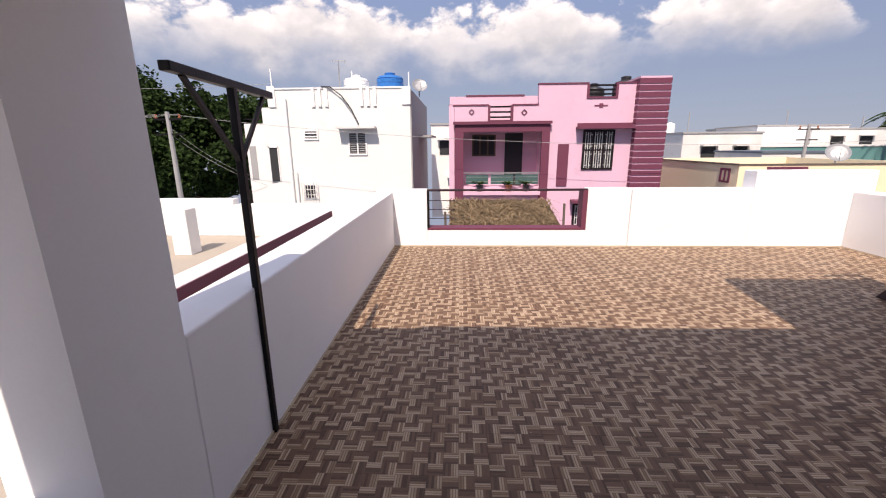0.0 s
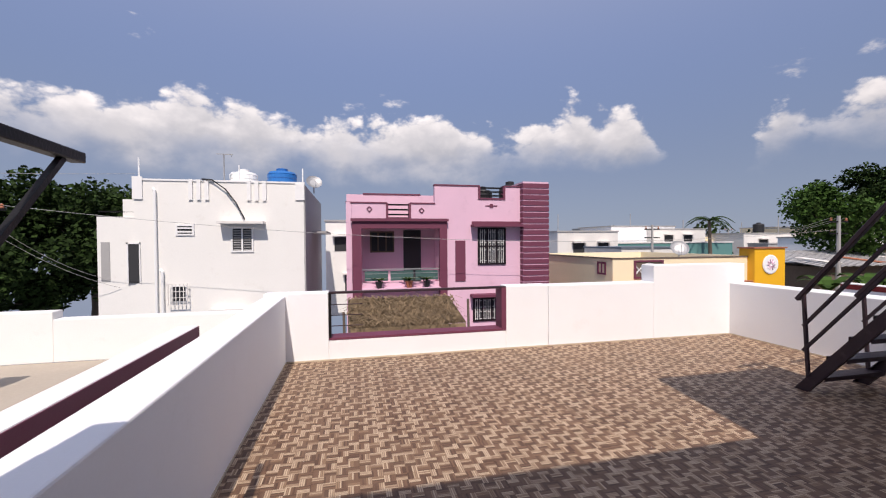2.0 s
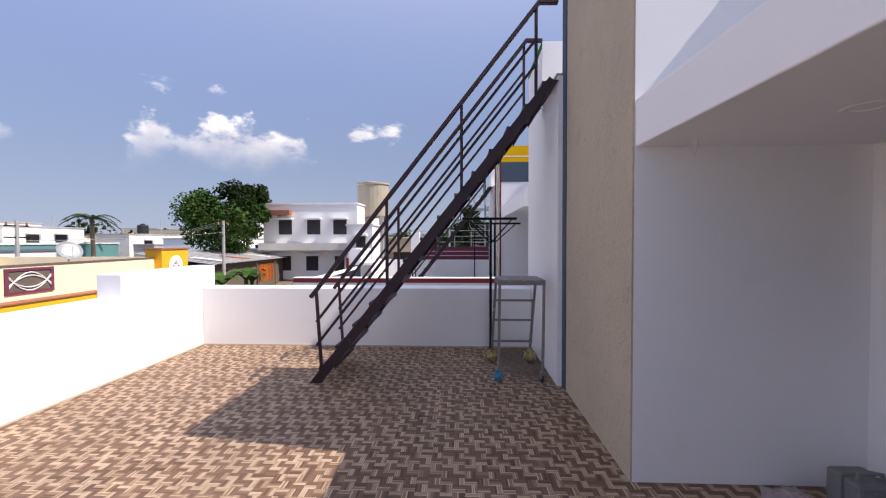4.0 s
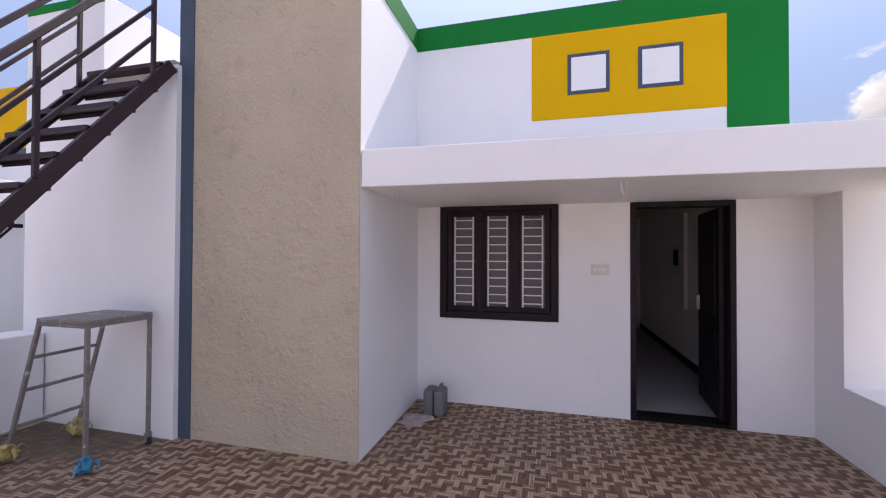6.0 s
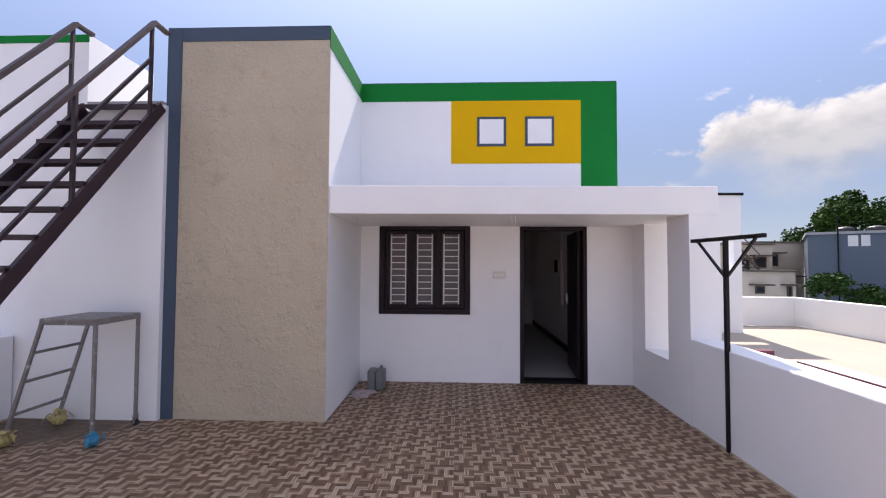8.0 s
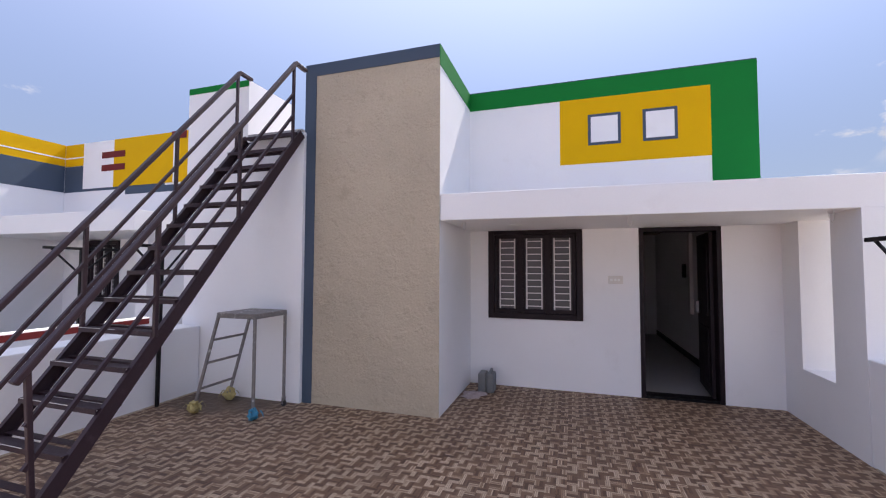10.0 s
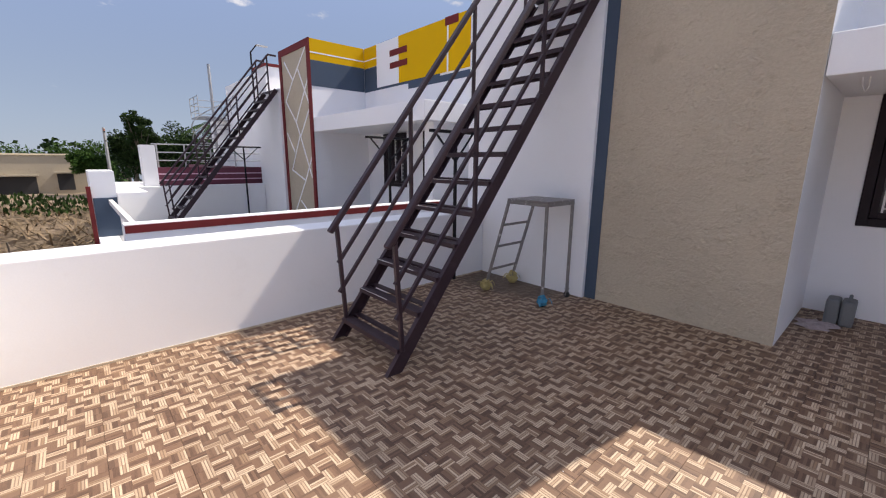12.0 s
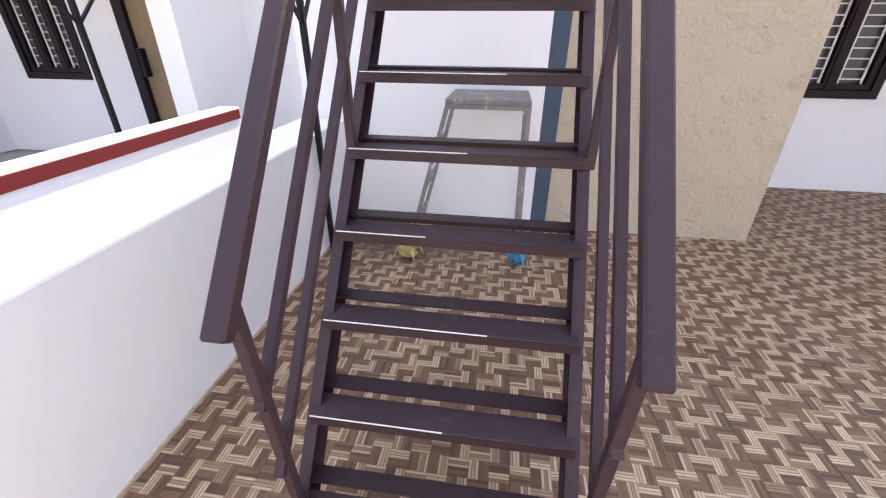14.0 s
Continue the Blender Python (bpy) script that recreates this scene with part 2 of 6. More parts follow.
TILE, TILE_X, TILE_Y = 0.3055, 4.104, 5.285
M = {
    "white": surface("white_paint", (0.85, 0.845, 0.85), 0.62, 0.05, 90, 1.1, 0.05, stain=(0.62, 0.59, 0.55), stained=0.12, trowel=0.25),
    "coping": surface("coping_paint", (0.80, 0.79, 0.77), 0.7, 0.06, 70, 2.0, 0.25, stain=(0.55, 0.52, 0.47), stained=0.18),
    "tan": surface("tan_texture_paint", (0.49, 0.42, 0.315), 0.9, 0.24, 38, 1.3, 0.75, stain=(0.37, 0.30, 0.215), stained=0.55, trowel=1.0),
    "slate": surface("slate_blue_paint", (0.066, 0.092, 0.132), 0.65, 0.12, 80, 2.0, 0.15, sheen=0.2),
    "green": surface("green_paint", (0.002, 0.19, 0.033), 0.7, 0.10, 80, 1.5, 0.12, sheen=0.12),
    "yellow": surface("yellow_paint", (0.74, 0.42, 0.003), 0.7, 0.08, 80, 1.5, 0.12, sheen=0.12),
    "red": surface("red_oxide_paint", (0.165, 0.022, 0.022), 0.65, 0.15, 80, 2.0, 0.15, sheen=0.2),
    "maroon": surface("maroon_paint", (0.145, 0.03, 0.052), 0.6, 0.12, 60, 1.5, 0.12),
    "steel": surface("stair_enamel", (0.038, 0.021, 0.027), 0.48, 0.22, 70, 5.0, 0.2, stain=(0.085, 0.054, 0.063), stained=0.5, sheen=0.32),
    "black": surface("black_enamel", (0.009, 0.008, 0.009), 0.45, 0.25, 90, 4.0, 0.15, sheen=0.2),
    "wood": surface("dark_wood", (0.015, 0.0085, 0.0115), 0.5, 0.35, 30, 3.0, 0.2, stretch=(6, 6, 1), sheen=0.22),
    "grille": surface("grille_paint", (0.74, 0.73, 0.71), 0.5, 0.08, 90, 3.0, 0.1),
    "pink": surface("pink_paint", (0.71, 0.455, 0.565), 0.75, 0.08, 30, 0.7, 0.1, stain=(0.42, 0.24, 0.31), stained=0.25),
    "mauve": surface("mauve_paint", (0.15, 0.034, 0.066), 0.65, 0.10, 30, 1.0, 0.1),
    "whitewash": surface("old_whitewash", (0.80, 0.78, 0.735), 0.85, 0.06, 14, 0.6, 0.2, stain=(0.60, 0.56, 0.50), stained=0.3),
    "beige": surface("beige_plaster", (0.70, 0.585, 0.455), 0.85, 0.1, 15, 0.5, 0.15, stain=(0.40, 0.32, 0.24), stained=0.35),
    "aged": surface("aged_white_paint", (0.72, 0.69, 0.65), 0.85, 0.12, 12, 0.5, 0.2, stain=(0.40, 0.37, 0.33), stained=0.45),
    "cream": surface("cream_paint", (0.86, 0.735, 0.50), 0.75, 0.08, 20, 0.6, 0.1, stain=(0.68, 0.56, 0.38), stained=0.2),
    "amber": surface("amber_paint", (0.84, 0.44, 0.015), 0.6, 0.08, 30, 1.0, 0.1),
    "grey": surface("grey_plaster", (0.36, 0.35, 0.34), 0.85, 0.18, 15, 0.7, 0.2, stain=(0.22, 0.21, 0.2), stained=0.4),
    "bluegrey": surface("bluegrey_paint", (0.105, 0.13, 0.16), 0.75, 0.1, 20, 0.7, 0.1),
    "teal": surface("teal_paint", (0.10, 0.24, 0.225), 0.7, 0.1, 20, 0.7, 0.1),
    "screed": surface("roof_screed", (0.40, 0.345, 0.28), 0.9, 0.2, 25, 0.45, 0.3, stain=(0.5, 0.43, 0.35), stained=0.5),
    "earth": surface("dry_earth", (0.19, 0.14, 0.095), 0.95, 0.5, 3.0, 0.3, 0.6, stain=(0.12, 0.125, 0.05), stained=0.5),
    "road": surface("asphalt", (0.075, 0.072, 0.07), 0.9, 0.25, 30, 0.4, 0.3),
    "leaf": surface("leaf", (0.036, 0.075, 0.014), 0.75, 0.5, 3.0, 0.5, 0.0, island=0.9, sheen=0.12),
    "leafdark": surface("dark_leaf", (0.024, 0.045, 0.011), 0.75, 0.5, 3.0, 0.5, 0.0, island=0.9, sheen=0.12),
    "bark": surface("bark", (0.13, 0.10, 0.075), 0.9, 0.4, 20, 3.0, 0.6, stretch=(3, 3, 1)),
    "thatch": surface("dry_thatch", (0.20, 0.14, 0.08), 0.95, 0.5, 25, 2.0, 0.5, island=0.8),
    "zinc": surface("galvanised", (0.42, 0.42, 0.42), 0.5, 0.25, 40, 4.0, 0.2, metal=0.6, stain=(0.3, 0.25, 0.2), stained=0.4),
    "footdirt": surface("stained_cement", (0.50, 0.41, 0.30), 0.9, 0.4, 40, 4.0, 0.4, stain=(0.72, 0.68, 0.62), stained=0.7),
    "tinroof": surface("corrugated_tin", (0.43, 0.42, 0.41), 0.6, 0.2, 12, 0.8, 0.2, stain=(0.30, 0.17, 0.13), stained=0.6),
    "doorwood": surface("brown_door_wood", (0.27, 0.19, 0.105), 0.6, 0.3, 30, 3.0, 0.2, stretch=(6, 6, 1)),
    "stand": surface("splashed_steel", (0.21, 0.19, 0.18), 0.6, 0.4, 60, 9.0, 0.3, stain=(0.70, 0.68, 0.65), stained=0.95),
    "bluetank": surface("blue_plastic", (0.015, 0.15, 0.45), 0.45, 0.1, 20, 2.0, 0.05),
    "whiteplastic": surface("white_plastic", (0.83, 0.83, 0.81), 0.5, 0.06, 20, 2.0, 0.05),
    "blackplastic": surface("black_plastic", (0.02, 0.02, 0.022), 0.5, 0.1, 20, 2.0, 0.05),
    "can": surface("grey_plastic", (0.16, 0.165, 0.165), 0.55, 0.2, 30, 5.0, 0.15, stain=(0.3, 0.3, 0.28), stained=0.4),
    "ragyellow": surface("yellow_rag", (0.44, 0.36, 0.15), 0.9, 0.5, 40, 12.0, 0.6, stain=(0.16, 0.13, 0.07), stained=0.7),
    "ragblue": surface("blue_bag", (0.03, 0.22, 0.35), 0.5, 0.3, 40, 12.0, 0.4),
    "clay": surface("clay", (0.35, 0.13, 0.07), 0.85, 0.2, 30, 4.0, 0.2),
    "frost": surface("frosted_pane", (0.085, 0.086, 0.09), 0.3, 0.1, 20, 2.0, 0.02),
    "railpanel": surface("rail_panel", (0.06, 0.12, 0.11), 0.4, 0.5, 9, 3.0, 0.05),
    "clayrag": surface("dirty_cloth", (0.40, 0.33, 0.32), 0.95, 0.5, 60, 14.0, 0.5, stain=(0.5, 0.46, 0.44), stained=0.6),
    "dark": surface("dark_interior", (0.03, 0.03, 0.033), 0.8, 0.2, 20, 2.0, 0.1),
    "marble": surface("pale_floor", (0.42, 0.40, 0.38), 0.35, 0.1, 20, 2.0, 0.05),
    "orangecloth": surface("orange_cloth", (0.62, 0.16, 0.02), 0.9, 0.4, 8, 2.0, 0.3),
    "concrete": surface("tower_concrete", (0.42, 0.36, 0.27), 0.85, 0.15, 10, 0.8, 0.2, stain=(0.25, 0.21, 0.16), stained=0.5),
    "grout": surface("grout", (0.19, 0.14, 0.10), 0.95, 0.3, 60, 3.0, 0.3),
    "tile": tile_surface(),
}


# ---- building blocks ----
def box(bm, x0, x1, y0, y1, z0, z1, bevel=0.0):
    """A box, its edges rounded by bevel, added to bm."""
    made = bmesh.ops.create_cube(bm, size=1, matrix=Matrix.Translation(((x0 + x1) / 2, (y0 + y1) / 2, (z0 + z1) / 2)) @ Matrix.Diagonal((x1 - x0, y1 - y0, z1 - z0, 1)))
    if bevel:
        edges = list({e for v in made["verts"] for e in v.link_edges})
        bmesh.ops.bevel(bm, geom=edges, offset=bevel, segments=2, affect="EDGES", profile=0.5)


def bar(bm, a, b, w, h=None, up=(0, 0, 1), bevel=0.0):
    """A rectangular bar from a to b, w wide and h high."""
    a, b, up = Vector(a), Vector(b), Vector(up)
    h = w if h is None else h
    d = (b - a).normalized()
    if abs(d.dot(up)) > 0.98:
        up = Vector((0, 1, 0))
    s = d.cross(up).normalized()
    t = s.cross(d)
    m = Matrix((s * w, d * (b - a).length, t * h)).transposed().to_4x4()
    m.translation = (a + b) / 2
    made = bmesh.ops.create_cube(bm, size=1, matrix=m)
    if bevel:
        edges = list({e for v in made["verts"] for e in v.link_edges})
        bmesh.ops.bevel(bm, geom=edges, offset=bevel, segments=1, affect="EDGES")


def tube(bm, points, r, sides=8, r_end=None):
    """A round tube through points, tapering to r_end."""
    r_end = r if r_end is None else r_end
    pts = [Vector(p) for p in points]
    rings = []
    for i, p in enumerate(pts):
        d = (pts[min(i + 1, len(pts) - 1)] - pts[max(i - 1, 0)]).normalized()
        ref = Vector((1, 0, 0)) if abs(d.x) < 0.8 else Vector((0, 1, 0))
        s = d.cross(ref).normalized()
        t = d.cross(s)
        rr = r + (r_end - r) * i / max(1, len(pts) - 1)
        rings.append([bm.verts.new(p + (s * math.cos(q) + t * math.sin(q)) * rr) for q in [2 * math.pi * n / sides for n in range(sides)]])
    for a, b in zip(rings, rings[1:]):
        for n in range(sides):
            bm.faces.new((a[n], a[(n + 1) % sides], b[(n + 1) % sides], b[n]))
    bm.faces.new(rings[0][::-1])
    bm.faces.new(rings[-1])


def lathe(bm, at, profile, sides=20):
    """A turned shape: profile is a run of (radius, height)."""
    at = Vector(at)
    rings = [[bm.verts.new(at + Vector((r * math.cos(q), r * math.sin(q), z))) for q in [2 * math.pi * n / sides for n in range(sides)]] for r, z in profile]
    for a, b in zip(rings, rings[1:]):
        for n in range(sides):
            bm.faces.new((a[n], a[(n + 1) % sides], b[(n + 1) % sides], b[n]))
    bm.faces.new(rings[0][::-1])
    bm.faces.new(rings[-1])


def finish(name, bm, material):
    bmesh.ops.recalc_face_normals(bm, faces=bm.faces)
    data = bpy.data.meshes.new(name)
    bm.to_mesh(data)
    bm.free()
    data.materials.append(M[material])
    return new(name, data)


def part(name, bm, material, parent, label=""):
    ob = finish(name, bm, material)
    ob.parent = parent
    if not parent.parent:
        ob.matrix_parent_inverse = parent.matrix_basis.inverted()
    return tagged(ob, label)


def boxes(name, material, parent, *dims, bevel=0.0, label=""):
    """One part made of one or more boxes."""
    bm = bmesh.new()
    for d in dims:
        box(bm, *d, bevel=bevel)
    return part(name, bm, material, parent, label)


def bars(name, material, parent, *runs, label="", bevel=0.0):
    bm = bmesh.new()
    for r in runs:
        bar(bm, *r, bevel=bevel)
    return part(name, bm, material, parent, label)


def each(name, material, parent, *dims, bevel=0.0, label=""):
    """A part of its own for each box."""
    for d in dims:
        boxes(name, material, parent, d, bevel=bevel, label=label)


def thing(name, at, label, category, group="", kind=""):
    ob = new(name)
    ob.empty_display_size = 0.1
    ob.matrix_basis = Matrix.Translation(at)
    return tagged(ob, label, category, group, kind)


def setting(name, material, *dims, bevel=0.0, label="", category=""):
    """A piece of the setting made of boxes."""
    bm = bmesh.new()
    for d in dims:
        box(bm, *d, bevel=bevel)
    return tagged(finish(name, bm, material), label, category, "", "structure")


# ---- the terrace: floor, parapets ----
GROUND = -3.7
NEXT = 8.43  # from this house to the twin beside it
XL, XR, YF, YD, YB = -0.44, 6.37, 6.55, 0.31, 1.72

floor = setting("floor", "grout", (XL - 0.25, XR + 0.3, -0.2, YF + 0.25, -0.16, -0.012), label="patterned brown and cream terrace tile floor", category="floor")
lower = setting("wall_lower_storey", "white", (XL - 0.24, XR + 0.29, -8.0, YF + 0.24, GROUND, -0.165), label="white lower storey of the house", category="wall")

wall_left = setting("wall_left", "white",
    (XL - 0.30, XL, YD, 0.675, 0, 2.09), (XL - 0.30, XL, 0.675, 1.228, 0, 0.545), (XL - 0.30, XL, 1.228, YB - 0.06, 0, 2.09),
    label="white porch side wall with a tall open slot", category="wall")
setting("parapet_left", "white", (XL - 0.26, XL, YB - 0.06, YF, 0, 0.855), bevel=0.012, label="smooth white plastered terrace parapet", category="parapet")
setting("parapet_front", "white",
    (XL - 0.26, 0.087, YF, YF + 0.24, 0, 0.885), (0.087, 2.53, YF, YF + 0.24, 0, 0.262), (2.53, 3.18, YF, YF + 0.24, 0, 0.895),
    bevel=0.01, label="white plastered front parapet with a railed opening", category="parapet")
setting("parapet_front_east", "white", (3.183, 4.95, YF - 0.015, YF + 0.26, 0, 0.885), (4.95, XR + 0.3, YF - 0.015, YF + 0.27, 0, 1.145),
    bevel=0.01, label="white front parapet stepping up at the corner", category="parapet")
setting("parapet_right", "white", (XR, XR + 0.36, 1.8, YF - 0.015, 0, 0.835), bevel=0.012, label="white plastered parapet beside the stairs", category="parapet")

for x0, x1, y0, y1 in ((XL, XR, YF - 0.022, YF - 0.0005), (XR - 0.008, XR, 1.8, YF - 0.03), (XL, XL + 0.008, YB, YF - 0.03)):
    setting("trim_foot", "footdirt", (x0, x1, y0, y1, 0.0, 0.016), label="thin line of stained cement along the parapet foot", category="trim")

railing = thing("parapet_railing", (1.3, YF + 0.1, 0.262), "maroon metal frame and dark bars filling the parapet opening", "railing")
boxes("frame_sill", "mauve", railing, (0.09, 2.53, YF - 0.004, YF + 0.244, 0.262, 0.292))
for x in (0.09, 2.46):
    boxes("frame_post", "mauve" if x > 1 else "black", railing, (x, x + (0.07 if x > 1 else 0.03), YF - 0.004, YF + (0.243 if x > 1 else 0.06), 0.29, 0.875))
boxes("top_rail", "steel", railing, (0.09, 2.53, YF, YF + 0.05, 0.862, 0.895), bevel=0.004)
for n, z in enumerate((0.44, 0.58, 0.72)):
    bm = bmesh.new()
    tube(bm, [(0.1, YF + 0.03, z), (0.52, YF + 0.03, z)], 0.006, 6)
    part("rod", bm, "steel", railing)

# ---- the house ----
wall_house = setting("wall_house_front", "white",
    (XL - 0.26, 0.147, YD - 0.22, YD, 0, 2.09), (1.037, 1.70, YD - 0.22, YD, 0, 2.09), (2.932, 3.19, YD - 0.22, YD, 0, 2.09),
    (1.70, 2.932, YD - 0.22, YD, 0, 0.90), (1.70, 2.932, YD - 0.22, YD, 2.113, 2.09 + 0.06),
    label="white front wall of the house behind the porch", category="wall")
ceiling = setting("ceiling_porch", "white", (XL - 0.30, 3.18, YD - 0.22, YB, 2.088, 2.376), bevel=0.008, label="white concrete porch slab", category="ceiling")
for v in ceiling.data.vertices:
    if v.co.y > 1.5:  # the slab's edge was cast a little askew
        v.co.y -= 0.075 * (3.18 - v.co.x) / 3.88


# the parapet above the porch and the stair tower
wall_upper = setting("wall_upper", "white", (-0.235, 3.19, 0.12, 0.36, 2.376, 4.02), label="white roof parapet over the porch painted in bold blocks", category="wall")
wall_tower = setting("wall_tower", "white", (3.185, 4.87, -1.2, YB, 0, 4.012), label="white stair tower with a textured tan front", category="wall")
P = 0.36
for name, mat_, d in (
    ("green_band", "green", (-0.238, 3.19, P, P + 0.006, 3.78, 4.024)),
    ("green_column", "green", (-0.238, 0.235, P, P + 0.0055, 2.38, 3.78)),
    ("green_column_side", "green", (-0.241, -0.235, 0.115, P + 0.0052, 2.38, 4.024)),
    ("yellow_block", "yellow", (0.235, 1.965, P, P + 0.005, 2.927, 3.78)),
):
    boxes(name, mat_, wall_upper, d, label=name.split("_")[0] + " painted block")
for x0, x1 in ((0.589, 0.974), (1.227, 1.617)):
    f = boxes("square_border", "slate", wall_upper, (x0, x1, P, P + 0.012, 3.16, 3.56), label="slate painted border")
    boxes("square", "white", f, (x0 + 0.035, x1 - 0.035, P, P + 0.016, 3.195, 3.525), label="white square inset")
boxes("roof_edge", "slate", wall_upper, (-0.238, 3.19, 0.115, P + 0.004, 4.024, 4.036))
# the tower: tan panel, slate frame, green edge on its side
boxes("tan_panel", "tan", wall_tower, (3.187, 4.745, YB, YB + 0.012, 0, 3.885), label="rough tan textured panel")
boxes("slate_strip", "slate", wall_tower, (4.745, 4.895, YB - 0.01, YB + 0.022, 0, 4.03), label="slate blue painted upright strip")
boxes("slate_head", "slate", wall_tower, (3.187, 4.745, YB, YB + 0.02, 3.885, 4.03), label="slate blue painted head strip")
boxes("green_edge", "green", wall_tower, (3.179, 3.186, 0.362, YB + 0.018, 3.80, 4.03), label="green painted edge")

wall_east = setting("wall_east", "white", (4.87, XR + 0.31, -1.2, 1.79, 0, 3.20), label="tall white wall beside the stairs", category="wall")
boxes("coping", "grey", wall_east, (4.895, 5.69, 0.9, 1.8, 3.2, 3.235))
roof_parapet = setting("wall_roof_parapet", "white", (5.70, XR + 0.31, 0.9, 1.79, 3.20, 3.945), label="white roof parapet end with a green top", category="wall")
boxes("green_top", "green", roof_parapet, (5.70, XR + 0.31, 1.79, 1.796, 3.865, 3.945), label="green painted top")
roof = setting("roof", "screed", (XL - 0.2, XR + 0.3, -8.0, 0.115, 2.38, 2.6), (4.9, XR + 0.3, -8, -1.21, 2.6, 3.2), label="flat roof of the house", category="roof")
setting("wall_house_sides", "white", (XL - 0.26, XL - 0.05, -8.0, YD - 0.22, 0, 2.38), (XL - 0.26, XR + 0.3, -8.2, -8.0, 0, 3.2), (XR + 0.1, XR + 0.3, -8, -1.2, 0, 2.6), label="white side and back walls of the house", category="wall")

# the room behind the door
setting("floor_room", "marble", (XL - 0.05, 3.2, -5.0, YD - 0.22, -0.05, 0.012), label="pale polished floor inside the house", category="floor")
setting("wall_room", "white", (-0.22, -0.10, -5.0, YD - 0.22, 0.012, 2.38), (XL - 0.05, 3.2, -5.1, -5.0, 0, 2.38), (2.2, 2.3, -5.0, -1.2, 0.012, 2.38), label="plain white walls of the dim room", category="wall")


skirting = setting("baseboard", "wood", (-0.10, -0.086, -5.0, YD - 0.22, 0.012, 0.115), label="dark baseboard along the room wall", category="baseboard")
window_3 = thing("window_3", (-0.1, -2.3, 0.85), "white framed inner window opening in the room wall", "window", kind="structure")
boxes("window_frame", "grille", window_3, (-0.10, -0.045, -1.99, -1.87, 0.82, 2.18), bevel=0.004)


def window_leaf(parent, x0, x1, z0, z1, y):
    """One fixed light: frosted pane behind a white flat-bar grille."""
    f = boxes("window_sash", "wood", parent, (x0, x0 + 0.05, y - 0.05, y, z0, z1), (x1 - 0.05, x1, y - 0.05, y, z0, z1), (x0 + 0.05, x1 - 0.05, y - 0.05, y, z0, z0 + 0.05), (x0 + 0.05, x1 - 0.05, y - 0.05, y, z1 - 0.05, z1), bevel=0.003)
    pane = boxes("pane", "frost", f, (x0 + 0.04, x1 - 0.04, y - 0.075, y - 0.069, z0 + 0.04, z1 - 0.04))
    g = bmesh.new()
    a, b = x0 + 0.075, x1 - 0.075
    for x in (a, b):
        box(g, x - 0.008, x + 0.008, y - 0.040, y - 0.028, z0 + 0.05, z1 - 0.05)
    n = 11
    for i in range(n):
        z = z0 + 0.09 + (z1 - z0 - 0.18) * i / (n - 1)
        box(g, a - (0.02 if i == 5 else 0), b + (0.02 if i == 5 else 0), y - 0.039, y - 0.029, z - 0.0062, z + 0.0062)
    part("grille", g, "grille", f, "white painted bar grille")


def window(name, x0, x1, z0, z1, y, label):
    w = thing(name, ((x0 + x1) / 2, y, z0), label, "window", kind="structure")
    e = 0.075
    boxes("window_frame", "wood", w, (x0, x0 + e, y - 0.13, y + 0.02, z0, z1), (x1 - e, x1, y - 0.13, y + 0.02, z0, z1), (x0 + e, x1 - e, y - 0.13, y + 0.02, z0, z0 + e), (x0 + e, x1 - e, y - 0.13, y + 0.02, z1 - e, z1), bevel=0.004)
    step = (x1 - x0 - 2 * e) / 3
    for i in range(3):
        a = x0 + e + step * i
        window_leaf(w, a + 0.006, a + step - 0.006, z0 + e + 0.004, z1 - e - 0.004, y)
        if i:
            boxes("mullion", "wood", w, (a - 0.035, a + 0.035, y - 0.12, y + 0.012, z0 + e, z1 - e), bevel=0.004)
    return w


window_1 = window("window_1", 1.702, 2.93, 0.902, 2.11, YD, "dark wooden three-light window with white bar grilles")
# near-black sheet paints the darkness of the room behind the panes
setting("wall_window_back", "dark", (1.7, 2.93, YD - 0.5, YD - 0.45, 0.8, 2.2), label="dark sheet standing for the unlit room behind the window", category="wall")

door_1 = thing("door_1", (0.6, YD, 0), "dark wooden front door standing open into the house", "door", kind="structure")
boxes("door_frame", "wood", door_1, (0.15, 0.20, YD - 0.16, YD + 0.012, 0.0, 2.085), (0.985, 1.035, YD - 0.16, YD + 0.012, 0, 2.085), (0.20, 0.985, YD - 0.16, YD + 0.012, 2.035, 2.085), bevel=0.004)
boxes("threshold", "black", door_1, (0.20, 0.985, YD - 0.2, YD - 0.01, 0.0, 0.03))
swing = Matrix.Translation((0.205, YD - 0.12, 0)) @ Euler((0, 0, radians(-5.5))).to_matrix().to_4x4()


def on_leaf(name, material, parent, d, bevel, label=""):
    bm = bmesh.new()
    box(bm, *d, bevel=bevel)
    bm.transform(swing)
    return part(name, bm, material, parent, label)


leaf = on_leaf("door_leaf", "wood", door_1, (0, 0.04, -0.80, 0, 0.03, 2.03), 0.004)
for z0, z1 in ((0.18, 0.85), (1.0, 1.9)):
    on_leaf("door_panel", "wood", leaf, (0.038, 0.05, -0.68, -0.12, z0, z1), 0.005)
on_leaf("handle", "zinc", leaf, (0.04, 0.075, -0.74, -0.71, 0.98, 1.14), 0.006, "steel pull handle")
switch = thing("switch_plate", (1.32, YD, 1.44), "white switch plate on the porch wall", "switch")
boxes("plate", "aged", switch, (1.225, 1.395, YD, YD + 0.014, 1.385, 1.485), bevel=0.004)
for x in (1.26, 1.30, 1.345):
    boxes("rocker", "whiteplastic", switch, (x, x + 0.028, YD + 0.010, YD + 0.018, 1.42, 1.45), bevel=0.002)
